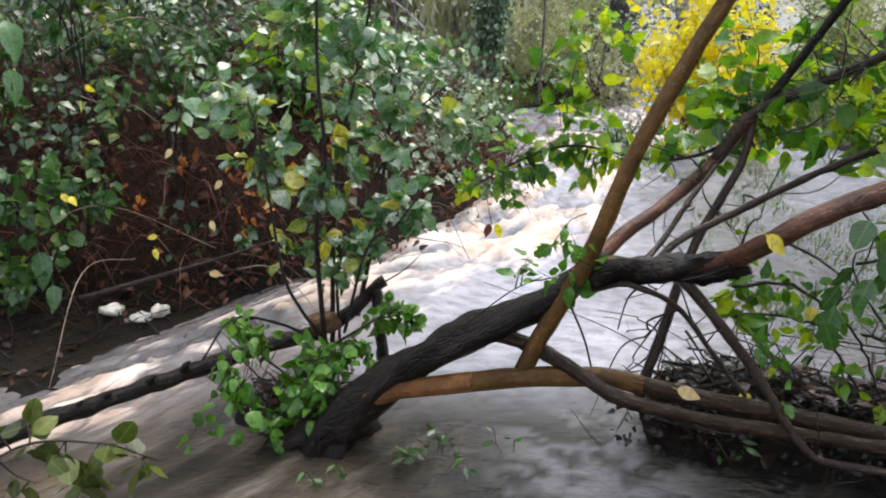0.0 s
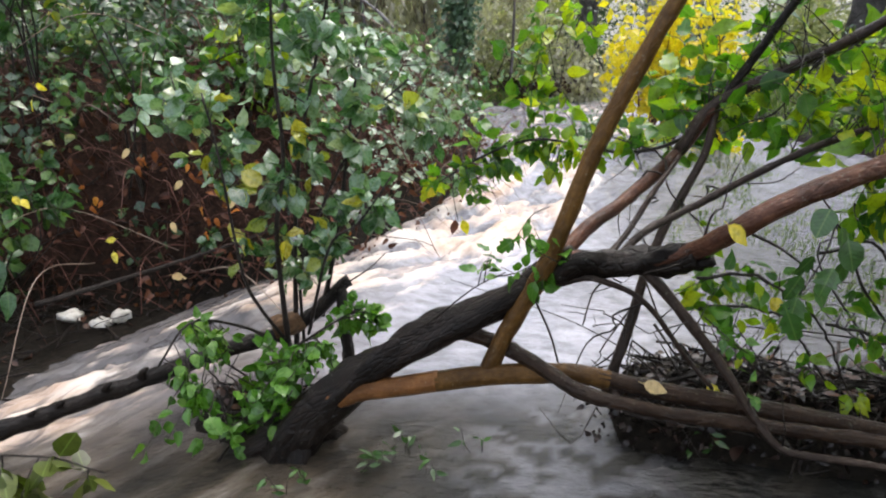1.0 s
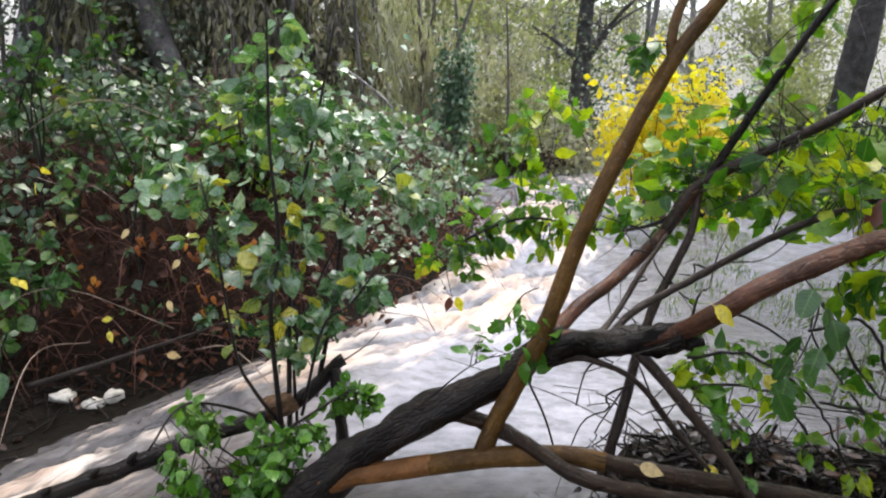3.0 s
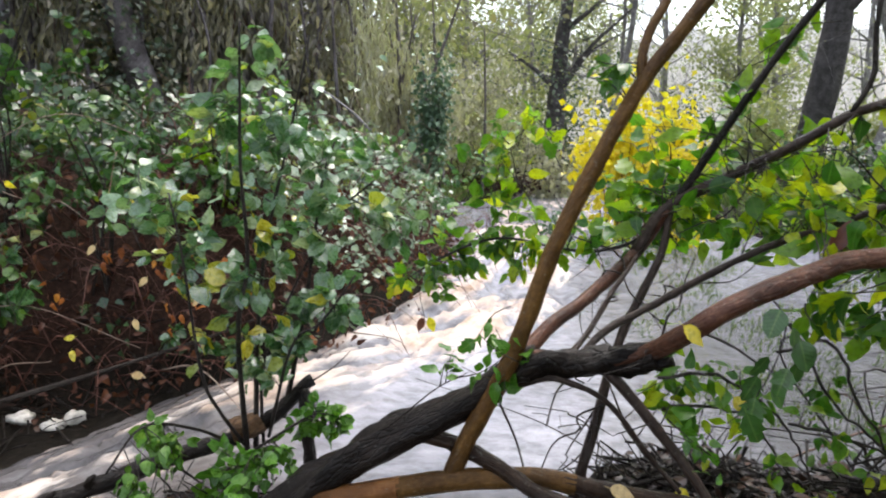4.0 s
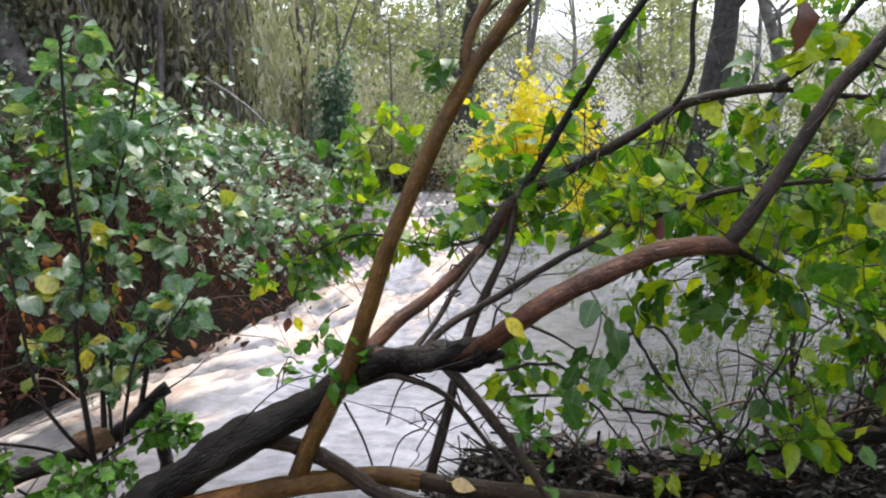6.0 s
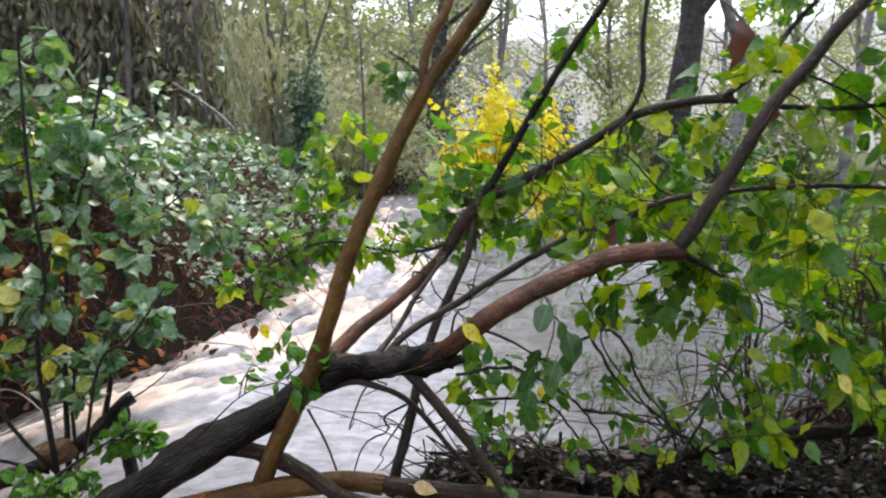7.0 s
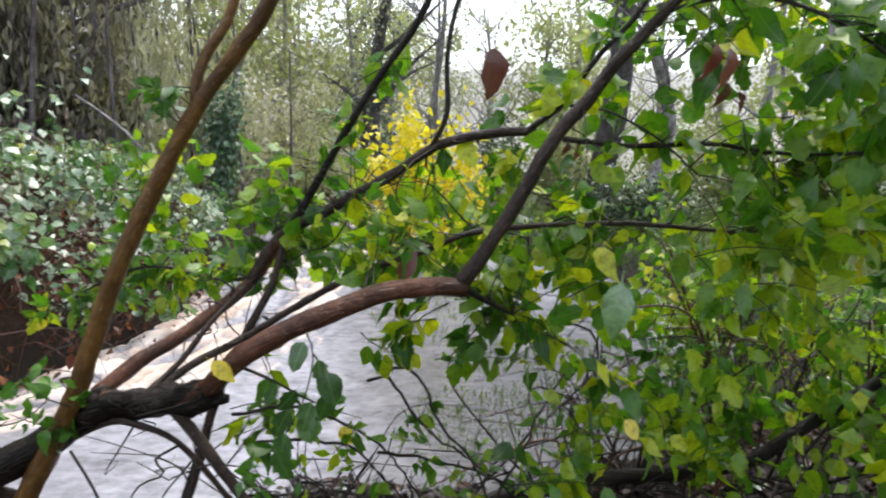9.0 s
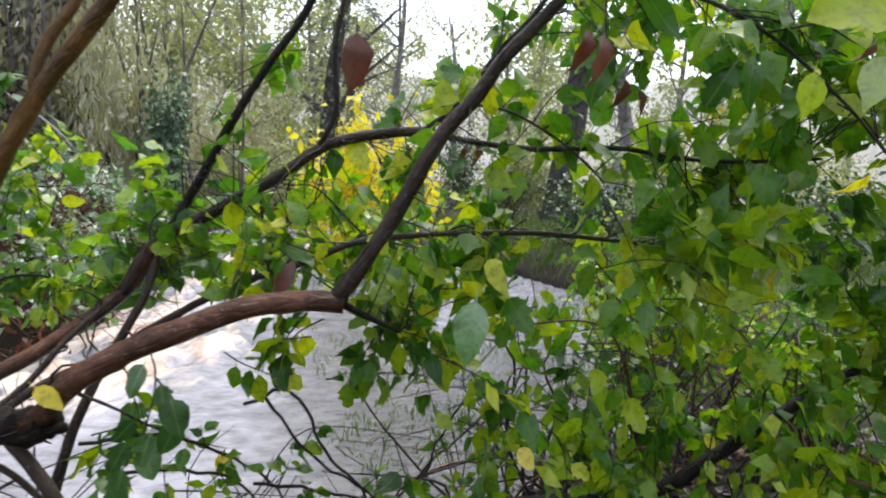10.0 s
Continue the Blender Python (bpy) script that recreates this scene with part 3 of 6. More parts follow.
# ---- leaves ----
def leaf_shape(aspect=0.62, fold=0.2, droop=0.18, tip=1.0):
    """A broad pointed leaf, 1 long: blade on both sides of a midrib and a short stalk."""
    s = np.array([0.0, 0.14, 0.34, 0.58, 0.82, 1.0])
    w = np.array([0.0, 0.34, 0.5, 0.45, 0.24 * tip, 0.0]) * aspect
    v, uv = [], []
    for k in range(6):
        v.append((0, s[k], -droop * s[k] ** 2))
        uv.append((0, s[k]))
    for sg in (-1, 1):
        for k in range(1, 5):
            v.append((sg * w[k], s[k] - 0.02, fold * w[k] - droop * s[k] ** 2 + 0.03 * sg * math.sin(9 * s[k])))
            uv.append((sg * w[k] / aspect, s[k]))
    f = [(0, 6, 1), (0, 1, 10)]
    for k in range(3):
        f += [(1 + k, 6 + k, 7 + k, 2 + k), (1 + k, 2 + k, 11 + k, 10 + k)]
    f += [(4, 9, 5), (4, 5, 13)]
    n = len(v)
    v += [(-0.014, 0.0, 0), (0.014, 0.0, 0), (0.01, -0.22, 0.03), (-0.01, -0.22, 0.03)]
    uv += [(0, 0)] * 4
    f.append((n, n + 1, n + 2, n + 3))
    return np.array(v), f, np.array(uv)


def curled(shape, twist, curl, wave):
    """The same leaf twisted about its rib, curled along it and wavy at the rim."""
    v, f, uv = shape
    v = v.copy()
    y = np.clip(v[:, 1], 0, 1)
    z = v[:, 2] - curl * y ** 2 + wave * np.abs(v[:, 0]) * np.sin(13 * y + 3 * np.sign(v[:, 0]))
    a = twist * y
    x = v[:, 0] * np.cos(a) - z * np.sin(a)
    z = v[:, 0] * np.sin(a) + z * np.cos(a)
    return np.stack([x + 0.12 * twist * y ** 2, v[:, 1] * (1 - 0.15 * curl), z], 1), f, uv


def small_leaf_shape(aspect=0.7):
    v = [(0, 0, 0), (-0.5 * aspect, 0.42, 0.1), (0, 0.5, 0), (0.5 * aspect, 0.42, 0.1), (0, 1, -0.12)]
    return np.array(v, float), [(0, 2, 1), (0, 3, 2), (1, 2, 4), (2, 3, 4)], np.array([(0, 0), (-0.5, 0.4), (0, 0.5), (0.5, 0.4), (0, 1)], float)


def toothed_leaf_shape(aspect=0.8, fold=0.15, droop=0.2, crumple=0.0):
    """A leaf with coarse teeth and shallow lobes, 1 long, with a short stalk."""
    s = np.array([0.0, 0.08, 0.2, 0.3, 0.42, 0.55, 0.66, 0.8, 1.0])
    w = np.array([0.0, 0.3, 0.27, 0.5, 0.36, 0.45, 0.27, 0.27, 0.0]) * aspect
    v = [(0, a, -droop * a ** 2) for a in s]
    uv = [(0, a) for a in s]
    for sg in (-1, 1):
        for k in range(1, 8):
            tooth = 0.06 if k % 2 else -0.03
            v.append((sg * w[k] * (1 + 0.12 * sg * crumple * math.sin(5 * k)), s[k] + tooth, fold * w[k] - droop * s[k] ** 2 + (0.03 + 0.1 * crumple) * sg * math.sin(9 * s[k] + sg)))
            uv.append((sg * w[k] / aspect, s[k]))
    f = [(0, 9, 1), (0, 1, 16), (7, 15, 8), (7, 8, 22)]
    for k in range(6):
        f += [(1 + k, 9 + k, 10 + k, 2 + k), (1 + k, 2 + k, 17 + k, 16 + k)]
    n = len(v)
    v += [(-0.014, 0.0, 0), (0.014, 0.0, 0), (0.01, -0.22, 0.03), (-0.01, -0.22, 0.03)]
    f.append((n, n + 1, n + 2, n + 3))
    return np.array(v), f, np.array(uv + [(0, 0)] * 4)


LEAF, SMALL = leaf_shape(0.54), small_leaf_shape()
TOOTHED = toothed_leaf_shape()
ROUND = leaf_shape(0.78, 0.12, 0.12, 1.35)
NARROW = leaf_shape(0.36, 0.25, 0.25)
STRAND = small_leaf_shape(0.26)
OVATE = leaf_shape(0.64, 0.22, 0.1, 0.8)
WILLOW_SHAPES = [curled(LEAF, 0.6, 0.2, 0.14), curled(OVATE, -0.5, 0.4, 0.16), curled(TOOTHED, 0.3, 0.1, 0.1), curled(OVATE, 0.3, -0.1, 0.16), curled(LEAF, -0.9, 0.3, 0.12)]
SHRUB_SHAPES = [curled(OVATE, 0.4, 0.15, 0.12), curled(ROUND, -0.5, 0.25, 0.12), curled(ROUND, 0.3, 0.05, 0.14), curled(OVATE, -0.7, -0.05, 0.12)]
BRAMBLE_SHAPES = [curled(small_leaf_shape(0.8), 0.4, 0.2, 0), curled(small_leaf_shape(0.65), -0.7, 0.35, 0), curled(small_leaf_shape(0.95), 0.1, -0.2, 0)]


def axes_of(tip, normal):
    y = unit(tip)
    z = unit(normal - y * (normal * y).sum(1, keepdims=True))
    return np.stack([np.cross(y, z), y, z], 2)


def leaf_cloud(place, tip, normal, size, shape):
    """All the leaves given, as one (vertices, faces, uvs)."""
    v, f, uv = shape
    turn = axes_of(tip, normal)
    verts = place[:, None, :] + np.einsum("nij,kj->nki", turn, v) * size[:, None, None]
    n, k = len(place), len(v)
    faces = []
    for face in f:
        faces.append(np.array(face)[None, :] + np.arange(n)[:, None] * k)
    out = []
    for block in faces:
        out += block.tolist()
    return verts.reshape(-1, 3), out, np.tile(uv, (n, 1))


def leaf_mix(place, tip, normal, size, shapes):
    """Leaves of several shapes in turn, as one (vertices, faces, uvs)."""
    turns = [(k, shape) for k, shape in enumerate(shapes) if len(place[k::len(shapes)])]
    return joined([leaf_cloud(place[k::len(shapes)], tip[k::len(shapes)], normal[k::len(shapes)], size[k::len(shapes)], shape) for k, shape in turns])


def leaf_parts(place, tip, normal, size, mesh, parent, name="leaf", label=""):
    """The same leaves as objects of their own on one mesh."""
    turn = axes_of(tip, normal)
    inv = parent.matrix_basis.inverted()
    for k in range(len(place)):
        ob = new(name, mesh)
        ob.parent = parent
        m = Matrix(turn[k].tolist()).to_4x4() @ Matrix.Scale(float(size[k]), 4)
        m.translation = place[k]
        ob.matrix_basis = inv @ m
        if label:
            ob["label"] = label


class Spray:
    """Gathers twigs and the leaves that they carry."""

    def __init__(self):
        self.twigs, self.place, self.tip, self.normal, self.size = [], [], [], [], []

    def twig(self, a, b, leaves, size, sag=0.05, thick=0.0022, bare=0.3, jitter=0.012, face=0.8):
        a, b = np.array(a, float), np.array(b, float)
        d = b - a
        long = np.linalg.norm(d)
        mid = a + d * 0.5 + np.array([0, 0, sag * long]) + rng.normal(0, 0.06 * long, 3)
        self.twigs.append(tube([a, mid, b], thick, thick * 0.4, 5, 0.04, 0.15))
        c, _ = spline([a, mid, b], 30)
        for k in range(leaves):
            u = bare + (1 - bare) * (k + rng.random() * 0.7) / leaves
            p = c[min(29, int(u * 29))]
            along = unit(c[min(29, int(u * 29) + 1)] - c[max(0, int(u * 29) - 1)])
            out = unit(np.cross(along, rng.normal(size=3)))
            tip = unit(0.55 * along + 0.9 * out + np.array([0, 0, -0.35]) + rng.normal(0, 0.2, 3))
            nor = unit(np.array([0, -0.25, 0.75]) + face * rng.normal(size=3) * np.array([1, 1, 0.8]))
            s = size * rng.uniform(0.65, 1.25)
            self.place.append(p + tip * 0.2 * s + rng.normal(0, jitter, 3) * 0.3)
            self.tip.append(tip)
            self.normal.append(nor)
            self.size.append(s)

    def clump(self, centre, radius, twigs, leaves, size, roots, reach=0.45, **more):
        """Twigs that start on the nearest limbs and end inside a clump."""
        centre = np.array(centre, float)
        for _ in range(twigs):
            end = centre + unit(rng.normal(size=3)) * radius * rng.random() ** 0.5
            d = np.linalg.norm(roots - end, axis=1)
            pick = np.argsort(d)[:max(1, len(d) // 40)]
            start = roots[rng.choice(pick)]
            if np.linalg.norm(start - end) > reach:
                start = end + unit(start - end + rng.normal(0, 0.1, 3)) * reach * rng.uniform(0.5, 1)
            self.twig(start, end, leaves, size, **more)

    def arrays(self):
        return np.array(self.place), np.array(self.tip), np.array(self.normal), np.array(self.size)


# ---- the fallen willow over the water ----
willow = thing("willow_tree", (-0.46, 1.97, -0.16), "leaning willow with dark wet trunk growing from the water", "tree")
TRUNK = [(-0.47, 1.985, -0.24), (-0.33, 1.96, 0.02), (-0.123, 1.95, 0.225), (0.054, 1.94, 0.368), (0.189, 1.94, 0.452), (0.319, 1.94, 0.528), (0.398, 1.945, 0.586), (0.47, 1.93, 0.645), (0.50, 1.92, 0.66)]
LIMB = [(0.43, 1.94, 0.61), (0.493, 1.92, 0.652), (0.591, 1.90, 0.654), (0.687, 1.85, 0.678), (0.77, 1.77, 0.735), (0.825, 1.69, 0.81), (0.90, 1.66, 0.875), (1.038, 1.67, 0.945), (1.189, 1.70, 0.996), (1.315, 1.72, 1.008), (1.39, 1.72, 1.005)]
LIMB_UP = [(1.365, 1.722, 1.0), (1.425, 1.71, 1.095), (1.499, 1.70, 1.226), (1.578, 1.68, 1.388), (1.641, 1.66, 1.472), (1.704, 1.64, 1.572), (1.801, 1.62, 1.687), (1.895, 1.60, 1.806), (2.02, 1.57, 1.96)]
LIMB_HIGH = [(0.47, 1.95, 0.66), (0.56, 2.03, 0.73), (0.666, 2.10, 0.793), (0.833, 2.21, 0.924), (0.913, 2.20, 1.063), (1.062, 2.16, 1.159), (1.213, 2.09, 1.257), (1.352, 2.02, 1.361), (1.50, 1.98, 1.403), (1.627, 1.95, 1.415)]
LIMB_SIDE = [(1.61, 1.955, 1.413), (1.729, 1.90, 1.395), (1.88, 1.86, 1.389), (2.082, 1.82, 1.406), (2.343, 1.80, 1.392), (2.65, 1.75, 1.42)]
LIMB_TOP = [(1.59, 1.955, 1.41), (1.683, 1.93, 1.494), (1.763, 1.90, 1.622), (1.839, 1.88, 1.715), (1.922, 1.85, 1.85), (2.0, 1.82, 1.98)]
HIGH_ARCH = [(1.68, 1.93, 1.491), (1.731, 1.90, 1.489), (1.806, 1.86, 1.473), (1.916, 1.80, 1.407), (2.02, 1.76, 1.317)]
DIAGONAL = [(0.94, 2.20, 1.08), (1.018, 2.18, 1.231), (1.12, 2.14, 1.431), (1.20, 2.12, 1.57), (1.285, 2.10, 1.703), (1.347, 2.08, 1.841), (1.42, 2.06, 1.98)]
UPRIGHT = [(1.338, 2.02, 1.36), (1.372, 2.0, 1.457), (1.364, 2.0, 1.585), (1.375, 2.0, 1.706), (1.405, 2.0, 1.827), (1.42, 2.0, 1.95)]
POLE = [(0.272, 1.91, 0.295), (0.325, 1.915, 0.433), (0.421, 1.90, 0.64), (0.525, 1.89, 0.964), (0.632, 1.88, 1.223), (0.733, 1.87, 1.424), (0.804, 1.86, 1.53), (0.869, 1.85, 1.628), (0.93, 1.84, 1.761), (1.0, 1.83, 1.92)]
PRONG = [(0.725, 1.87, 1.405), (0.722, 1.88, 1.472), (0.743, 1.90, 1.547), (0.79, 1.92, 1.638), (0.815, 1.94, 1.764), (0.84, 1.96, 1.9)]
STICK = [(0.645, 2.0, 0.2), (0.708, 2.05, 0.42), (0.745, 2.08, 0.58), (0.803, 2.12, 0.732), (0.893, 2.16, 0.916), (0.925, 2.20, 1.05)]
SIDE_BRANCH = [(0.61, 1.90, 0.665), (0.70, 1.96, 0.735), (0.839, 2.0, 0.805), (0.985, 1.99, 0.902), (1.139, 1.96, 0.996), (1.311, 1.95, 1.063), (1.43, 1.93, 1.118), (1.58, 1.90, 1.149), (1.892, 1.85, 1.173), (2.25, 1.8, 1.16)]
STEEP = [(0.585, 1.91, 0.66), (0.667, 2.0, 0.735), (0.731, 2.06, 0.823), (0.822, 2.15, 0.92)]
ARCH_A = [(0.43, 1.93, 0.56), (0.489, 1.90, 0.597), (0.555, 1.88, 0.614), (0.689, 1.86, 0.563), (0.815, 1.85, 0.413), (0.90, 1.83, 0.32)]
ARCH_B = [(0.66, 1.865, 0.67), (0.733, 1.82, 0.607), (0.808, 1.78, 0.523), (0.901, 1.74, 0.409), (0.978, 1.70, 0.296), (1.04, 1.67, 0.24), (1.114, 1.64, 0.245), (1.24, 1.60, 0.255), (1.4, 1.57, 0.24)]
LOW_BRANCH = [(0.15, 1.935, 0.41), (0.23, 1.945, 0.398), (0.314, 1.93, 0.374), (0.41, 1.88, 0.346), (0.488, 1.80, 0.33), (0.593, 1.745, 0.317), (0.772, 1.73, 0.294), (0.987, 1.71, 0.285), (1.256, 1.68, 0.276), (1.5, 1.66, 0.25)]
HANG = [(0.90, 2.21, 1.03), (0.85, 2.35, 0.93), (0.75, 2.52, 0.87), (0.632, 2.6, 0.868), (0.46, 2.68, 0.885), (0.325, 2.72, 0.851), (0.172, 2.78, 0.761), (0.035, 2.80, 0.667)]
HANG_DROP = [(0.115, 2.79, 0.72), (0.113, 2.80, 0.635), (0.137, 2.82, 0.513)]
HIGH_RIGHT = [(1.801, 1.62, 1.687), (1.888, 1.55, 1.712), (2.029, 1.50, 1.708), (2.19, 1.45, 1.638), (2.344, 1.40, 1.515), (2.45, 1.36, 1.4)]
TRUNK_TWIG = [(0.04, 1.93, 0.39), (0.138, 1.90, 0.489), (0.225, 1.85, 0.585), (0.307, 1.83, 0.64)]
DOWN_TWIG = [(0.405, 1.95, 0.51), (0.458, 1.96, 0.394), (0.502, 1.97, 0.25)]
WILLOW_WOOD = [
    ("trunk", TRUNK, 0.08, 0.036, M_TRUNK, 16, 0.35), ("limb", LIMB, 0.028, 0.023, M_LIMB, 11, 0.16), ("limb", LIMB_UP, 0.02, 0.012, M_BRANCH, 9, 0.12),
    ("limb", LIMB_HIGH[:5], 0.023, 0.0185, M_LIMB, 10, 0.14), ("limb", LIMB_HIGH[3:], 0.0188, 0.013, M_BRANCH, 10, 0.14), ("branch", LIMB_SIDE, 0.009, 0.004, M_TWIG, 7, 0.12), ("branch", LIMB_TOP, 0.009, 0.006, M_TWIG, 7, 0.12),
    ("branch", HIGH_ARCH, 0.005, 0.002, M_TWIG, 6, 0.1), ("branch", DIAGONAL, 0.014, 0.009, M_TRUNK, 8, 0.14), ("branch", UPRIGHT, 0.008, 0.006, M_TWIG, 7, 0.2),
    ("limb", POLE, 0.028, 0.017, M_POLE, 12, 0.1), ("branch", PRONG, 0.014, 0.011, M_POLE, 8, 0.1), ("branch", STICK, 0.017, 0.011, M_BRANCH, 8, 0.12),
    ("branch", SIDE_BRANCH, 0.012, 0.006, M_BRANCH, 8, 0.15), ("branch", STEEP, 0.010, 0.007, M_BRANCH, 7, 0.15), ("branch", ARCH_A, 0.010, 0.006, M_BRANCH, 8, 0.15),
    ("branch", ARCH_B, 0.017, 0.007, M_BRANCH, 9, 0.15), ("limb", LOW_BRANCH, 0.022, 0.018, M_LOG, 12, 0.22), ("branch", HANG, 0.008, 0.003, M_TWIG, 6, 0.12),
    ("twig", HANG_DROP, 0.002, 0.0015, M_TWIG, 5, 0.1), ("branch", HIGH_RIGHT, 0.006, 0.003, M_TWIG, 6, 0.12), ("twig", TRUNK_TWIG, 0.003, 0.0015, M_TWIG, 5, 0.1),
    ("branch", [(1.385, 1.72, 1.005), (1.45, 1.73, 0.97), (1.53, 1.76, 0.93)], 0.01, 0.004, M_TRUNK, 7, 0.2),
    ("twig", DOWN_TWIG, 0.004, 0.003, M_TWIG, 5, 0.1),
]
# Limbs above the view, added to carry the shading upper crown.
WILLOW_WOOD += [
    ("limb", [LIMB_UP[-1], (2.2, 1.55, 2.3), (2.5, 1.6, 2.7), (2.9, 1.7, 3.2)], 0.014, 0.006, M_LIMB, 7, 0.12), ("limb", [LIMB_TOP[-1], (2.15, 1.9, 2.3), (2.2, 2.1, 2.8), (2.3, 2.3, 3.3)], 0.008, 0.004, M_TWIG, 6, 0.12),
    ("limb", [LIMB_UP[-1], (2.3, 1.3, 2.2), (2.9, 1.1, 2.5), (3.7, 1.0, 2.8)], 0.012, 0.005, M_LIMB, 7, 0.12), ("limb", [DIAGONAL[-1], (1.6, 2.0, 2.4), (1.8, 1.9, 2.9), (1.9, 1.8, 3.4)], 0.01, 0.004, M_TRUNK, 7, 0.12),
    ("limb", [POLE[-1], (1.15, 1.8, 2.3), (1.3, 1.7, 2.8), (1.4, 1.6, 3.4)], 0.017, 0.006, M_POLE, 8, 0.1),
]
LIMB_LABEL = {"trunk": "thick dark wet trunk with rough bark", "limb": "bare limb with wet brown bark"}
roots, wood = [], []
for name, pts, r0, r1, mat, sides, rough in WILLOW_WOOD:
    wood.append(part(name, tube(pts, r0, r1, sides, 0.022, rough), mat, wood[0] if name == "twig" else willow, LIMB_LABEL.get(name, "")))
    if name != "trunk":
        roots.append(spline(pts, 40)[0])
roots = np.vstack(roots)
# a broken bark shelf where the dark limb turns brown, and the root flare in the water
part("bark_collar", tube([(0.41, 1.935, 0.59), (0.50, 1.915, 0.653), (0.60, 1.895, 0.655), (0.70, 1.84, 0.683), (0.785, 1.76, 0.735)], 0.034, 0.03, 14, 0.01, 0.55), M_TRUNK, wood[1], "flaking dark bark round the limb")
part("stub", tube([(0.68, 1.855, 0.675), (0.75, 1.79, 0.695), (0.795, 1.76, 0.712), (0.82, 1.745, 0.725)], 0.03, 0.011, 11, 0.008, 0.6), M_TRUNK, wood[1], "broken dark end of the old limb")
for end in ((-0.7, 2.1, -0.28), (-0.62, 2.26, -0.22), (-0.6, 1.92, -0.26), (-0.3, 1.86, -0.2), (-0.12, 2.2, -0.16)):
    part("root", tube([(-0.3, 1.985, 0.03), (-0.15 + end[0] * 0.6, 0.5 * (1.985 + end[1]), -0.07), end], 0.06, 0.03, 11, 0.03, 0.4), M_TRUNK, wood[0])

for line, count in ((STICK, 9), (SIDE_BRANCH, 10), (LIMB_HIGH, 9), (STEEP, 6), (ARCH_A, 5), (HANG, 8), (LIMB, 6), (ARCH_B, 5)):
    path = spline(line, 40)[0]
    for _ in range(count):
        q = path[rng.integers(6, 38)]
        e = q + np.array([rng.normal(0, 0.1), rng.normal(0.03, 0.06), rng.normal(-0.02, 0.1)])
        f = e + (e - q) * 0.6 + rng.normal(0, 0.04, 3)
        r = rng.uniform(0.002, 0.0042)
        part("twig", tube([q, q * 0.65 + e * 0.35 + rng.normal(0, 0.022, 3), q * 0.3 + e * 0.7 + rng.normal(0, 0.022, 3), e, f], r, 0.0009, 5, 0.025, 0.15), M_TWIG, willow)
spray = Spray()
CLUMPS_A = [(0.34, 2.6, 1.27, 0.13), (0.52, 2.6, 1.3, 0.12), (0.41, 2.7, 1.08, 0.12), (0.31, 2.75, 0.87, 0.11), (0.55, 2.7, 0.93, 0.11), (0.71, 2.5, 0.95, 0.1), (0.81, 2.3, 1.12, 0.1), (0.9, 2.2, 1.24, 0.12), (0.84, 2.2, 1.05, 0.1), (0.98, 2.2, 1.0, 0.1), (1.04, 2.1, 1.37, 0.1), (1.03, 2.0, 1.23, 0.1), (0.99, 2.0, 1.06, 0.1), (1.1, 1.95, 1.18, 0.11), (1.15, 1.85, 1.23, 0.11), (1.2, 1.8, 1.09, 0.11)]
CLUMPS_B = [(1.11, 2.1, 1.44, 0.05), (1.5, 2.0, 0.75, 0.08), (1.3, 2.08, 1.06, 0.09), (1.44, 2.02, 1.03, 0.1), (1.52, 1.96, 0.95, 0.1), (1.2, 2.12, 0.98, 0.08), (1.55, 2.05, 0.95, 0.12), (1.85, 1.9, 0.45, 0.12), (1.28, 2.0, 1.26, 0.1), (1.21, 2.0, 1.16, 0.11), (1.35, 1.95, 1.19, 0.12), (1.49, 1.9, 1.27, 0.13), (1.59, 1.85, 1.31, 0.13), (1.67, 1.75, 1.34, 0.13), (1.26, 1.8, 0.84, 0.05), (0.93, 1.88, 0.6, 0.06), (1.23, 2.1, 1.59, 0.05), (1.6, 1.9, 0.8, 0.1), (1.75, 1.9, 0.95, 0.12), (1.75, 1.75, 1.08, 0.13)]
for x, y, z, r in CLUMPS_A:
    spray.clump((x, y + 0.06, z), r * 1.15, 6, 5, 0.074, roots, 0.28)
for x, y, z, r in CLUMPS_B:
    spray.clump((x, y + 0.1, z), r * 1.2, 6, 5, 0.074, roots, 0.26)
for x, y, z in ((0.06, 2.8, 0.7), (0.15, 2.78, 0.76), (0.25, 2.75, 0.82), (0.38, 2.7, 0.88), (0.46, 2.68, 0.84), (0.56, 2.64, 0.86), (0.65, 2.6, 0.84), (0.75, 2.5, 0.9), (0.3, 2.72, 0.75), (0.5, 2.66, 0.74), (0.2, 2.76, 0.66)):
    spray.clump((x, y, z), 0.06, 3, 5, 0.06, spline(HANG, 40)[0], 0.16, sag=0.0)
for _ in range(42):
    spray.clump((rng.uniform(0.85, 1.9), rng.uniform(2.15, 2.6), rng.uniform(0.92, 1.25)), 0.1, 2, 5, 0.076, roots, 0.28)
# the dense crown that hangs out over the bank
for _ in range(250):
    x = rng.uniform(1.5, 3.4)
    z = rng.uniform(0.5, 1.5 + 0.2 * (x - 1.5))
    y = rng.uniform(1.5, 2.15)
    if fbm(np.array(x * 3.1), np.array(z * 3.1 + y), 3) < 0.45:
        continue
    if z < 0.95 and x < 1.62 or z < 0.7 and x < 1.72:
        continue
    spray.clump((x, y, z), 0.11, 2, 5, 0.086, roots, 0.3)
for _ in range(75):
    x = rng.uniform(1.85, 3.3)
    spray.clump((x, rng.uniform(1.65, 2.3), rng.uniform(0.32, 0.85)), 0.09, 2, 5, 0.076, roots, 0.22)
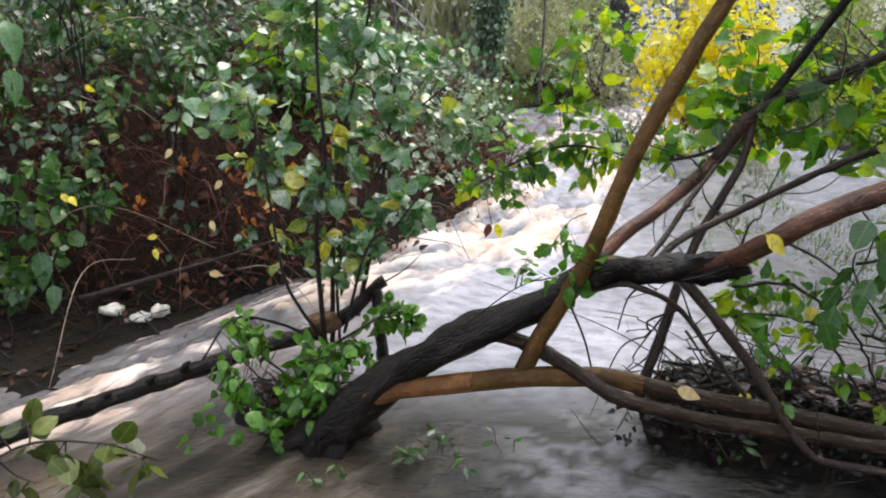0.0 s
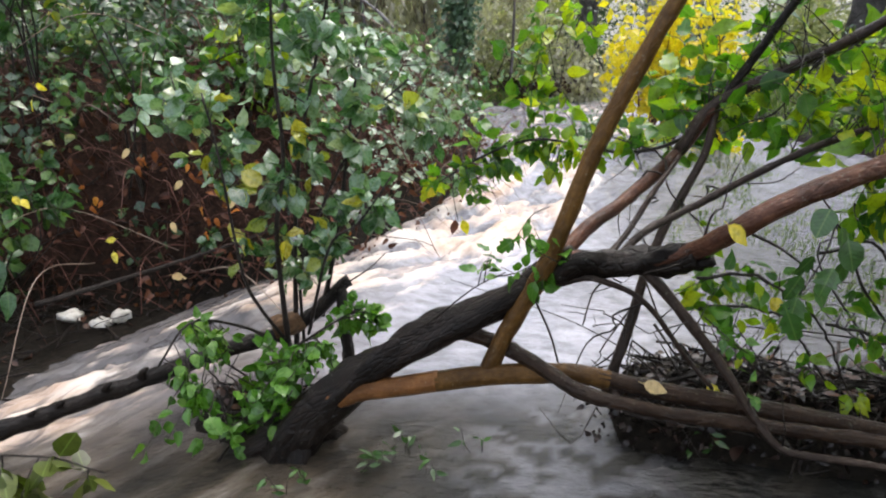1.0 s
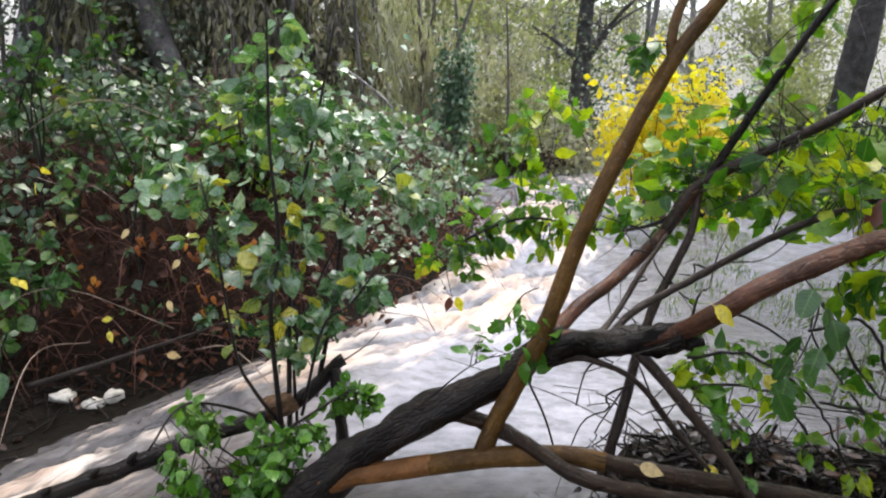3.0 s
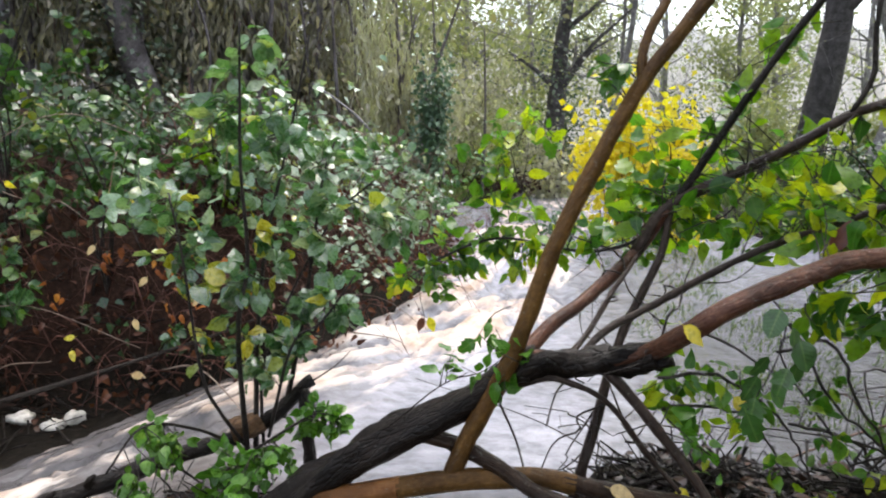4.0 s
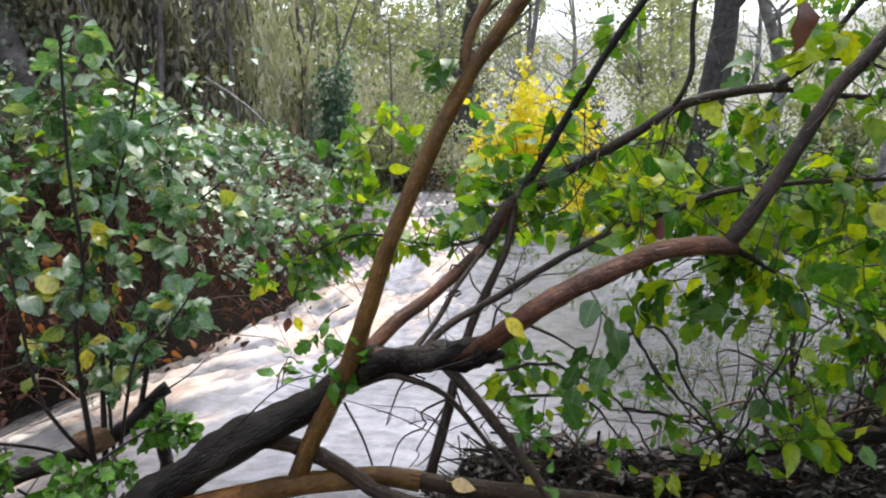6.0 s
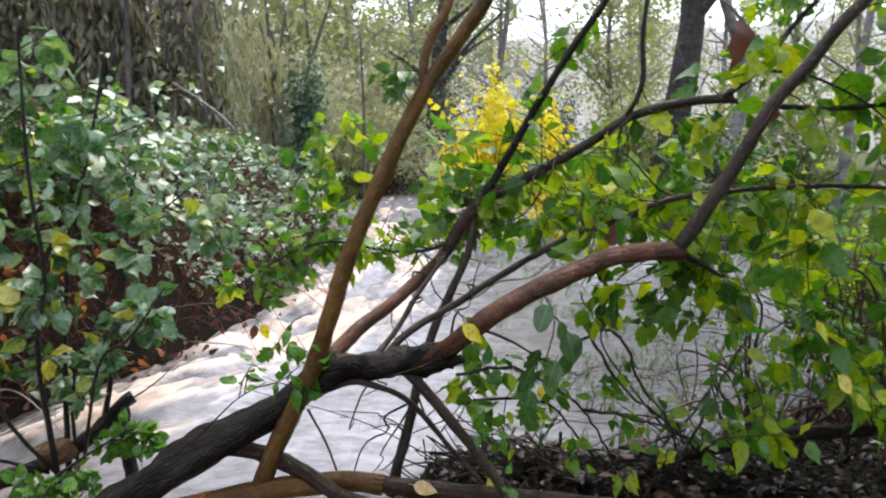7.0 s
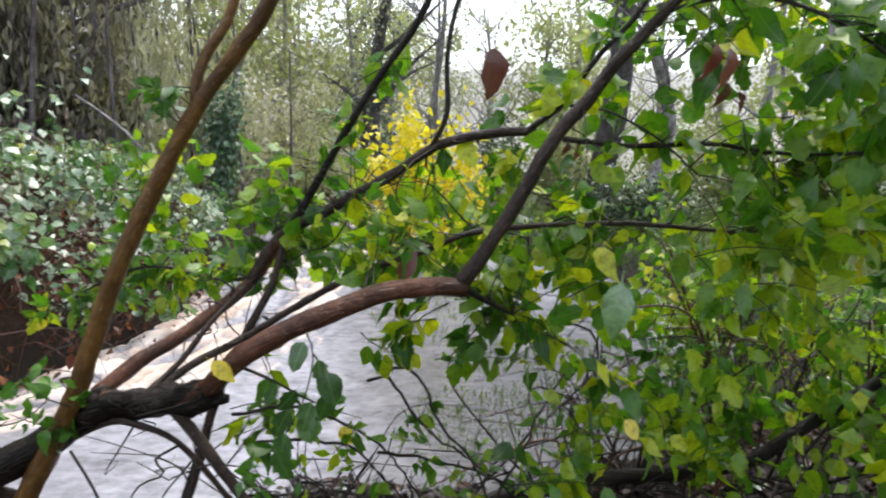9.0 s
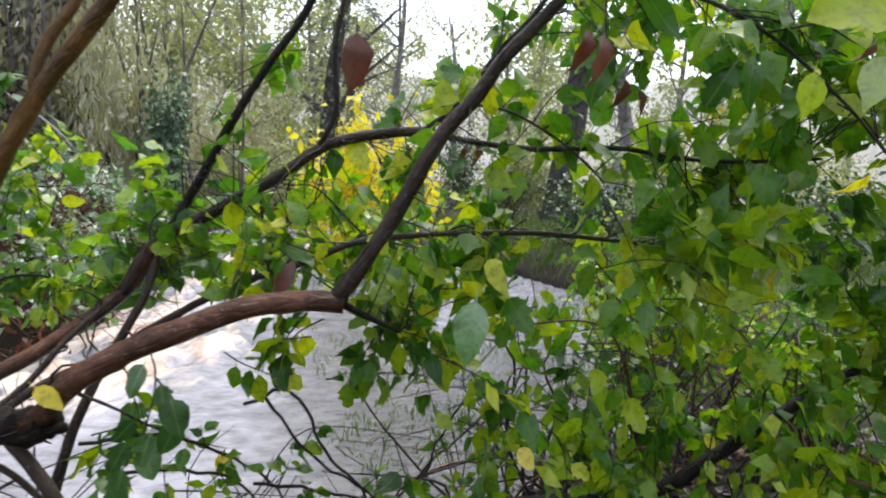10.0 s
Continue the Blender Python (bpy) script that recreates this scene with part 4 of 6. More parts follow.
# an upper crown, mostly unseen, added above the view to shade the bank
for _ in range(150):
    x = rng.uniform(1.1, 4.6)
    z = rng.uniform(2.05, 3.6)
    if x < 1.9 and z < 2.5:
        continue
    spray.clump((x, rng.uniform(0.7, 2.9), z), 0.15, 2, 6, 0.07, roots, 0.5)
for _ in range(85):
    spray.clump((rng.uniform(1.9, 4.0), rng.uniform(2.0, 3.3), rng.uniform(1.85, 3.1)), 0.13, 2, 6, 0.068, roots, 0.4)
for _ in range(62):
    x = rng.uniform(1.75, 3.0)
    spray.clump((x, rng.uniform(1.35, 1.9), rng.uniform(1.5, 1.95)), 0.08, 2, 4, 0.08, roots, 0.3)
place, tip, normal, size = spray.arrays()
# the limbs in front stay mostly clear of leaves
clear = np.vstack([spline(p, 60)[0] for p in (LIMB, LIMB_HIGH, LIMB_UP, POLE, DIAGONAL, UPRIGHT)])
gap = np.linalg.norm(place[:, None, [0, 2]] - clear[None, :, [0, 2]], axis=2)
which = gap.argmin(1)
keep = ~((gap.min(1) < 0.075) & (place[:, 1] < clear[which, 1] + 0.05) & (rng.random(len(place)) < 0.85)) & ~((place[:, 1] < 1.62) & (place[:, 0] < 1.8))
place, tip, normal, size = place[keep], tip[keep], normal[keep], size[keep]
near_order = np.argsort(np.linalg.norm(place - np.array([1.2, 1.2, 1.1]), axis=1))
one, rest = near_order[:300], near_order[300:]
part("twig_work", joined(spray.twigs), M_TWIG, willow, kind="stuff")
for k, shape in enumerate(WILLOW_SHAPES):
    some = one[k::len(WILLOW_SHAPES)]
    leaf_parts(place[some], tip[some], normal[some], size[some], mesh_of("leaf", shape, M_LEAF_ONE), willow)
part("foliage", leaf_mix(place[rest], tip[rest], normal[rest], size[rest], WILLOW_SHAPES), M_LEAF, willow, "broad toothed green wet leaves", kind="stuff")

# fresh bright leaves round the crossing of the pole and trunk
fresh = Spray()
for c, r, n in (((0.37, 1.85, 0.72), 0.07, 5), ((0.30, 1.88, 0.65), 0.05, 3), ((0.4, 1.86, 0.6), 0.03, 2), ((0.64, 1.86, 1.45), 0.06, 5), ((0.9, 1.66, 0.5), 0.06, 4)):
    fresh.clump(c, r, n, 4, 0.05, roots, 0.18)
part("twig_work", joined(fresh.twigs), M_TWIG, willow, kind="stuff")
part("foliage", leaf_mix(*fresh.arrays(), WILLOW_SHAPES), M_FRESH, willow, "fresh pale green leaves", kind="stuff")


def single(parent, name, at, tip_way, face, size, shape, mat, label=""):
    at, tip_way, face = np.array([at], float), np.array([tip_way], float), np.array([face], float)
    leaf_parts(at, tip_way, face, np.array([size]), mesh_of(name, shape, mat), parent, name, label)


single(willow, "leaf", (0.80, 1.635, 0.845), (0.6, -0.1, -0.5), (0.1, -0.9, 0.5), 0.07, LEAF, M_YELLOW_ONE, "bright yellow-green leaf")
single(willow, "leaf", (1.365, 1.50, 1.55), (0.05, 0.0, -1), (0.1, -1, 0.1), 0.11, curled(leaf_shape(0.56, 0.3, 0.08, 1.35), 0.35, 0.1, 0.25), M_BROWN_ONE, "large hanging dark brown leaf")
SHRIVELLED = curled(leaf_shape(0.42, 0.5, 0.15, 1.2), 0.6, 0.2, 0.25)
for at, tw, size_of in (((1.69, 1.22, 1.54), (-0.1, 0, -1), 0.075), ((1.715, 1.22, 1.535), (0.1, 0, -1), 0.085), ((1.97, 1.6, 1.54), (-0.2, 0, -1), 0.075), ((2.0, 1.6, 1.52), (0.5, 0, -0.9), 0.065), ((1.73, 1.9, 1.39), (0.05, 0, -1), 0.06), ((1.7, 1.9, 1.39), (-0.2, 0, -1), 0.05)):
    single(willow, "leaf", at, tw, (0.1, -1, 0.05), size_of, SHRIVELLED, M_BROWN_ONE, "shrivelled hanging red-brown leaf")
# the end of a bough that reaches near the walker
NEAR_BOUGH = [HIGH_RIGHT[3], (2.3, 1.3, 1.66), (2.2, 1.05, 1.62), (2.05, 0.92, 1.55), (1.93, 0.88, 1.48)]
part("twig", tube(NEAR_BOUGH, 0.003, 0.0015, 5, 0.03, 0.1), M_TWIG, willow)
for at, tw, nm, size_of, shape, mat, words in (
        ((1.935, 0.905, 1.53), (-1, -0.1, -0.1), (0.1, -0.8, 0.6), 0.125, TOOTHED, M_LIME_ONE, "large bright yellow-green leaf"),
        ((1.90, 0.9, 1.495), (-0.4, 0, -0.9), (0.5, -0.8, 0.2), 0.045, SHRIVELLED, M_BROWN_ONE, "shrivelled red-brown leaf"),
        ((1.965, 0.94, 1.35), (-0.62, -0.1, -0.9), (0.6, -0.5, 0.45), 0.075, curled(NARROW, 0.9, 0.2, 0.2), M_YELLOW_ONE, "narrow hanging yellow leaf"),
        ((1.98, 0.96, 1.49), (-0.3, 0, -0.95), (-0.2, -0.7, 0.7), 0.075, OVATE, M_SHRUB_ONE, "pale wet leaf"),
        ((2.11, 1.22, 1.52), (-0.1, 0, -1), (-0.1, -1, 0.2), 0.085, OVATE, M_LIME_ONE, "hanging yellow-green leaf")):
    single(willow, "leaf", at, tw, nm, size_of, shape, mat, words)
single(willow, "leaf", (1.53, 1.18, 1.12), (-0.2, -0.2, -1), (-0.3, -0.7, 0.9), 0.1, LEAF, M_SHRUB_ONE, "large green hanging leaf")
single(willow, "leaf", (1.24, 1.86, 1.0), (0.5, -0.1, 0.9), (0.1, -1, 0.2), 0.09, LEAF, M_BROWN_ONE, "red-brown leaf")
single(willow, "leaf", (0.155, 2.81, 0.52), (0.4, 0, -1), (0.2, -1, 0.1), 0.07, LEAF, M_YELLOW_ONE, "yellow hanging leaf")
single(willow, "leaf", (0.125, 2.81, 0.52), (-0.1, 0, -1), (0.5, -1, 0.1), 0.07, LEAF, M_BROWN_ONE, "brown hanging leaf")
single(willow, "leaf", (0.05, 2.8, 0.645), (-0.8, 0, -0.3), (0.1, -1, 0.5), 0.07, LEAF, M_YELLOW_ONE, "yellow leaf")
# dark serrated leaves that hang below the brown limb
for k, at in enumerate(((1.0, 1.6, 0.9), (1.03, 1.6, 0.86), (0.985, 1.6, 0.79), (1.0, 1.6, 0.735), (0.965, 1.6, 0.69), (0.945, 1.59, 0.655), (1.05, 1.6, 0.83), (1.02, 1.58, 0.77), (0.97, 1.61, 0.74), (1.06, 1.61, 0.78))):
    single(willow, "leaf", at, (rng.normal(0, 0.45), -0.2, -0.9), (rng.normal(0, 0.35), -0.8, 0.35), rng.uniform(0.058, 0.08), TOOTHED if k % 3 else ROUND, M_DARK_ONE, "dark green hanging leaf")
for pts in ([(0.99, 1.67, 0.93), (1.02, 1.61, 0.87), (1.0, 1.605, 0.76), (0.95, 1.6, 0.66)], [(1.02, 1.61, 0.87), (1.05, 1.605, 0.83), (1.06, 1.61, 0.79)]):
    part("twig", tube(pts, 0.0025, 0.0012, 5, 0.03, 0.1), M_TWIG, willow)

# ---- logs and the debris bar ----
low_log = thing("fallen_log", (-0.2, 1.93, 0.13), "long orange-brown log lying across the water's edge", "log")
low_body = part("log_body", tube([(-0.21, 1.93, 0.15), (-0.117, 1.92, 0.202), (0.061, 1.91, 0.243), (0.284, 1.90, 0.292), (0.528, 1.87, 0.325), (0.717, 1.84, 0.308), (1.016, 1.80, 0.283), (1.294, 1.76, 0.262), (1.7, 1.72, 0.2)], 0.027, 0.026, 12, 0.02, 0.1), M_LOG, low_log)
part("lighter_bark", tube([(-0.205, 1.93, 0.153), (-0.117, 1.92, 0.202), (-0.03, 1.915, 0.222), (0.061, 1.91, 0.243), (0.13, 1.907, 0.26)], 0.0325, 0.0315, 12, 0.015, 0.06), M_WORN, low_body, "bright orange worn bark")
# Lighter sleeve for the less shaded stretch of the log.
part("lighter_bark", tube([(0.12, 1.908, 0.257), (0.284, 1.90, 0.292), (0.4, 1.887, 0.309), (0.528, 1.87, 0.325), (0.62, 1.855, 0.317)], 0.0322, 0.0285, 12, 0.015, 0.06), M_POLE, low_body, "ochre bark, lighter than the shade-toned log")
left_log = thing("fallen_log", (-1.6, 1.9, -0.2), "dark wet log lying in the current", "log")
left_body = part("log_body", tube([(-2.0, 1.74, -0.23), (-1.631, 1.90, -0.15), (-1.429, 1.98, -0.09), (-1.215, 2.06, -0.02), (-1.006, 2.16, 0.035), (-0.765, 2.27, 0.105), (-0.511, 2.38, 0.165), (-0.383, 2.46, 0.233), (-0.3, 2.515, 0.318), (-0.27, 2.53, 0.338)], 0.038, 0.024, 12, 0.018, 0.26), M_TRUNK, left_log)
part("broken_end", tube([(-0.53, 2.375, 0.175), (-0.47, 2.4, 0.195), (-0.44, 2.42, 0.21)], 0.047, 0.044, 10, 0.012, 0.3), M_WOOD, left_body, "orange broken wood")
part("twig", tube([(-0.29, 2.52, 0.32), (-0.198, 2.56, 0.376), (-0.14, 2.60, 0.429)], 0.004, 0.002, 5, 0.03, 0.1), M_TWIG, left_body)
part("snag", tube([(-0.3, 2.5, 0.31), (-0.28, 2.47, 0.2), (-0.26, 2.46, 0.02)], 0.021, 0.026, 9, 0.015, 0.3), M_TRUNK, left_body, "black broken snag")
for u in (0.25, 0.32, 0.41, 0.5):
    p = spline([(-1.631, 1.90, -0.15), (-1.006, 2.16, 0.035), (-0.289, 2.52, 0.327)], 50)[0][int(u * 49)]
    part("knot", tube([p, p + np.array([0.01, -0.02, 0.035]), p + np.array([0.03, -0.02, 0.055])], 0.022, 0.006, 7, 0.01, 0.3), M_TRUNK, left_body)
ground_branch = thing("fallen_branch", (1.8, 2.1, 0.2), "dark branch lying on the debris of the bank", "branch")
part("branch_body", tube([(1.55, 2.14, 0.2), (1.803, 2.10, 0.27), (1.994, 2.05, 0.325), (2.204, 2.0, 0.351), (2.406, 1.95, 0.406), (2.534, 1.92, 0.50), (2.725, 1.90, 0.634), (3.0, 1.88, 0.8)], 0.026, 0.018, 9, 0.03, 0.15), M_TRUNK, ground_branch)
RIGHT_TWIGS = [
    [(1.177, 1.90, 0.79), (1.342, 1.95, 0.559), (1.544, 2.0, 0.389), (1.763, 2.05, 0.2)], [(1.207, 1.90, 0.502), (1.387, 1.95, 0.451), (1.575, 2.0, 0.364), (1.75, 2.05, 0.24)],
    [(1.50, 2.03, 0.26), (1.688, 2.10, 0.42), (1.808, 2.15, 0.499), (2.0, 2.2, 0.65)], [(0.82, 1.85, 0.64), (0.964, 1.90, 0.64), (1.097, 1.95, 0.578), (1.244, 2.0, 0.458), (1.4, 2.06, 0.22)],
    [(0.856, 1.90, 0.53), (0.981, 1.95, 0.526), (1.145, 2.0, 0.468), (1.367, 2.10, 0.2)], [(1.175, 1.95, 0.692), (1.294, 1.90, 0.738), (1.384, 1.90, 0.579), (1.511, 1.95, 0.415), (1.6, 2.0, 0.2)],
    [(1.55, 2.0, 0.22), (1.671, 2.0, 0.458), (1.702, 2.0, 0.549), (1.784, 2.0, 0.692)],
]
tangle = thing("twig_tangle", (1.2, 2.05, 0.15), "tangle of thin dark twigs rooted in the debris", "twigs")
for pts in RIGHT_TWIGS:
    part("twig", tube(pts, 0.005, 0.003, 6, 0.03, 0.15, 0.003), M_TWIG, tangle)
bits = []
for _ in range(45):
    x = rng.uniform(0.6, 2.6)
    a = np.array([x, rng.uniform(1.95, 2.4), 0.1])
    b = a + np.array([rng.normal(0, 0.22), rng.normal(0, 0.1), rng.uniform(0.02, 0.12)])
    bits.append(tube([a, (a + b) / 2 + rng.normal(0, 0.06, 3), b], 0.0026, 0.0012, 4, 0.08, 0.1))
part("fine_twig_work", joined(bits), M_TWIG, tangle, kind="stuff")
for _ in range(18):
    x = rng.uniform(0.85, 2.2)
    a = np.array([x, rng.uniform(1.95, 2.3), 0.12])
    b = a + np.array([rng.normal(0, 0.25), rng.normal(0, 0.12), rng.uniform(0.15, 0.5)])
    c = b + np.array([rng.normal(0, 0.2), rng.normal(0, 0.08), rng.uniform(-0.15, 0.1)])
    part("twig", tube([a, a * 0.6 + b * 0.4 + rng.normal(0, 0.05, 3), b, c], rng.uniform(0.002, 0.0045), 0.0012, 5, 0.05, 0.15), M_TWIG, tangle)
# Brown twigs, packed in to stand for the shade behind the leaves too.
brush = thing("brushwood", (2.4, 2.5, 0.1), "dark tangled brushwood on the muddy bank, partly in place of shade", "brushwood")
for k in range(100):
    a = np.array([rng.uniform(2.0, 3.9), rng.uniform(2.15, 2.95), 0.0])
    a[2] = float(land_height(a[:1], a[1:2])[0]) - 0.02
    b = a + np.array([rng.normal(0, 0.3), rng.normal(0, 0.12), rng.uniform(0.2, 0.85)])
    c = b + np.array([rng.normal(0, 0.3), rng.normal(0, 0.1), rng.uniform(-0.25, 0.1)])
    r = rng.uniform(0.003, 0.01)
    part("twig", tube([a, a * 0.55 + b * 0.45 + rng.normal(0, 0.05, 3), b, c], r, r * 0.25, 5, 0.05, 0.18), M_LIMB if k % 3 == 0 else M_TWIG, brush)
tl = Spray()
tangle_roots = np.vstack([spline(p, 20)[0] for p in RIGHT_TWIGS])
for c in ((0.95, 1.9, 0.62), (1.03, 1.93, 0.56), (1.12, 1.98, 0.52), (1.35, 2.0, 0.5), (1.6, 2.02, 0.5), (1.75, 2.1, 0.55), (1.5, 2.0, 0.35), (1.9, 2.1, 0.45), (2.2, 2.1, 0.5), (2.4, 2.05, 0.6), (1.2, 1.95, 0.35), (1.0, 2.0, 0.4), (1.45, 2.05, 0.25), (1.3, 1.95, 0.62), (1.7, 2.0, 0.3)):
    tl.clump(c, 0.1, 3, 4, 0.052, tangle_roots, 0.16)
part("twig_work", joined(tl.twigs), M_TWIG, tangle, kind="stuff")
part("foliage", leaf_mix(*tl.arrays(), WILLOW_SHAPES), M_LEAF, tangle, kind="stuff")

def litter(name, count, area, label, mat, shape, lo, hi, parent=None):
    """Leaves lying on the ground of an area."""
    x, y = rng.uniform(area[0], area[1], count), rng.uniform(area[2], area[3], count)
    z = land_height(x, y)
    ok = z > water_level(x, y) + 0.03
    x, y, z = x[ok], y[ok], z[ok]
    n = len(x)
    tipw = rng.normal(size=(n, 3)) * np.array([1, 1, 0.25])
    nor = rng.normal(size=(n, 3)) * 0.35 + np.array([0, 0, 1])
    geom = leaf_cloud(np.stack([x, y, z + rng.uniform(0.003, 0.03, n)], 1), tipw, nor, rng.uniform(lo, hi, n), shape)
    return tagged(part(name, geom, mat, parent), label, "leaves", kind="stuff")


litter("leaf_litter", 2600, (1.0, 4.2, 1.2, 3.4), "dead brown leaves on the debris of the bank", M_DEAD, LEAF, 0.04, 0.08)
litter("leaf_litter", 2200, (0.5, 2.5, 1.62, 2.5), "dark rotting leaves matted on the debris bar", M_SODDEN, LEAF, 0.02, 0.045)
litter("leaf_litter", 600, (-3.4, -1.1, 2.25, 3.8), "dead brown leaves on the mud below the bank", M_DEAD, LEAF, 0.025, 0.06)
litter("mud_litter", 260, (-0.7, 0.0, 1.9, 2.35), "dark rotting leaves caught in the willow roots", M_DEAD, LEAF, 0.03, 0.06)
litter("green_litter", 300, (1.7, 4.5, 1.3, 3.8), "low green leaves on the muddy bank", M_SHRUB, ROUND, 0.03, 0.06)
edge, _ = spline([(0.62, 2.08, 0), (1.1, 2.03, 0), (1.6, 1.93, 0), (2.2, 1.72, 0)], 200)
pick = rng.integers(0, 200, 600)
mat_at = edge[pick] + np.stack([rng.normal(0, 0.03, 600), rng.normal(0.05, 0.05, 600), rng.uniform(-0.08, 0.17, 600)], 1)
mat_geom = leaf_mix(mat_at, rng.normal(size=(600, 3)) * np.array([1, 0.6, 0.7]) + np.array([0, -0.2, -0.5]), rng.normal(size=(600, 3)) * 0.6 + np.array([0, -0.6, 0.6]), rng.uniform(0.018, 0.042, 600), [curled(LEAF, 0.8, 0.3, 0.3), curled(OVATE, -0.9, 0.4, 0.3)])
tagged(part("matted_leaves", mat_geom, M_SODDEN), "dark sodden leaves matted on the edge of the bar", "leaves", kind="stuff")
debris = []
for _ in range(1150):
    x, y = rng.uniform(0.5, 3.0), rng.uniform(1.62, 2.6)
    z = float(land_height(np.array([x]), np.array([y]))[0])
    if z < 0.0:
        continue
    a = rng.uniform(0, 6.3)
    d = np.array([math.cos(a), math.sin(a), rng.normal(0, 0.5)]) * rng.uniform(0.03, 0.16)
    p = np.array([x, y, z + 0.015])
    debris.append(tube([p - d, p + rng.normal(0, 0.012, 3), p + d], rng.uniform(0.002, 0.008), 0.002, 5, 0.05, 0.2))
for _ in range(420):
    if rng.random() < 0.3:
        x, y = rng.uniform(-0.68, -0.08), rng.uniform(1.95, 2.3)
    else:
        x, y = rng.uniform(-3.2, -1.1), rng.uniform(2.3, 3.8)
    z = float(land_height(np.array([x]), np.array([y]))[0])
    if z < water_level(x, y) + 0.02:
        continue
    a = rng.uniform(0, 6.3)
    d = np.array([math.cos(a), math.sin(a), rng.normal(0, 0.35)]) * rng.uniform(0.04, 0.22)
    p = np.array([x, y, z + 0.02])
    debris.append(tube([p - d, p + rng.normal(0, 0.02, 3), p + d], rng.uniform(0.002, 0.007), 0.002, 5, 0.06, 0.2))
tagged(part("driftwood_debris", joined(debris), M_TRUNK), "broken sticks and bark washed onto the bar", "debris", kind="stuff")
yellow_leaf = thing("fallen_leaf", (0.74, 1.80, 0.34), "tan fallen leaf lying on the log", "leaf")
single(yellow_leaf, "leaf", (0.70, 1.795, 0.345), (1, -0.2, -0.25), (0.1, -0.9, 0.5), 0.07, LEAF, M_TAN_ONE)
for at in ((0.95, 2.0, 0.24), (1.11, 2.04, 0.52), (2.56, 1.98, 0.56), (1.8, 1.63, 0.69)):
    leaf_thing = thing("yellow_leaf", at, "single orange-yellow leaf caught in the twigs", "leaf")
    single(leaf_thing, "leaf", at, (0.5, -0.3, -0.6), (0.2, -0.9, 0.5), 0.06, ROUND, M_YELLOW_ONE)

# ---- the shrub on the left log ----
shrub = thing("willow_shrub", (-0.45, 2.4, 0.12), "young shrub with thin dark stems and wet green leaves", "shrub")
STEMS = [
    [(-0.455, 2.40, 0.06), (-0.446, 2.42, 0.517), (-0.418, 2.44, 0.857), (-0.365, 2.46, 1.118), (-0.333, 2.48, 1.272), (-0.27, 2.50, 1.6)],
    [(-0.37, 2.48, 0.2), (-0.30, 2.50, 0.57), (-0.266, 2.52, 0.83), (-0.233, 2.54, 1.098), (-0.192, 2.56, 1.238)],
    [(-0.47, 2.36, 0.1), (-0.474, 2.30, 0.572), (-0.436, 2.30, 0.839), (-0.447, 2.28, 1.142), (-0.437, 2.26, 1.401), (-0.43, 2.25, 1.6)],
    [(-0.41, 2.42, 0.15), (-0.289, 2.30, 0.541), (-0.187, 2.30, 0.63), (-0.071, 2.30, 0.798)],
    [(-0.46, 2.36, 0.12), (-0.55, 2.3, 0.3), (-0.6, 2.28, 0.45), (-0.66, 2.3, 0.85), (-0.72, 2.35, 1.05)],
    [(-0.43, 2.42, 0.12), (-0.43, 2.42, 0.4), (-0.36, 2.44, 0.62), (-0.2, 2.55, 0.95), (-0.05, 2.6, 1.1)],
    [(-0.5, 2.36, 0.14), (-0.62, 2.25, 0.25), (-0.72, 2.1, 0.32), (-0.78, 1.98, 0.22)],
    [(-0.45, 2.2, 0.1), (-0.42, 2.12, 0.2), (-0.3, 2.1, 0.3), (-0.18, 2.18, 0.36)],
]
for k, pts in enumerate(STEMS):
    part("stem", tube(pts, 0.011 if k < 3 else 0.007, 0.0035, 7, 0.03, 0.12), M_TWIG, shrub)
stem_roots = np.vstack([spline(p, 40)[0] for p in STEMS])
ss = Spray()
SHRUB_CLUMPS = [(-0.42, 2.4, 0.42, 0.12), (-0.3, 2.42, 0.62, 0.1), (-0.52, 2.38, 0.72, 0.1), (-0.39, 2.5, 1.31, 0.14), (-0.49, 2.4, 1.06, 0.16), (-0.72, 2.4, 0.99, 0.17), (-0.23, 2.5, 1.0, 0.16), (-0.05, 2.6, 1.02, 0.16), (-0.66, 2.4, 0.82, 0.14), (-0.37, 2.4, 0.74, 0.15), (-0.49, 2.35, 0.58, 0.13), (-0.31, 2.4, 0.5, 0.1), (-0.14, 2.4, 0.68, 0.09), (-0.55, 2.35, 1.35, 0.14), (-0.25, 2.5, 1.25, 0.1), (-0.32, 2.4, 0.9, 0.14), (-0.85, 2.5, 1.05, 0.12), (-0.45, 2.4, 1.5, 0.12), (0.05, 2.65, 0.95, 0.12)]
for x, y, z, r in SHRUB_CLUMPS:
    ss.clump((x, y, z), r, 7, 5, 0.07, stem_roots, 0.24, face=0.55)
sp, st, sn, sz = ss.arrays()
first = np.argsort(np.linalg.norm(sp - np.array([-0.45, 2.1, 0.8]), axis=1))
part("twig_work", joined(ss.twigs), M_TWIG, shrub, kind="stuff")
for k, shape in enumerate(SHRUB_SHAPES):
    some = first[k:260:len(SHRUB_SHAPES)]
    leaf_parts(sp[some], st[some], sn[some], sz[some], mesh_of("leaf", shape, M_SHRUB_ONE), shrub)
part("foliage", leaf_mix(sp[first[260:]], st[first[260:]], sn[first[260:]], sz[first[260:]], SHRUB_SHAPES), M_SHRUB, shrub, kind="stuff")
low = Spray()
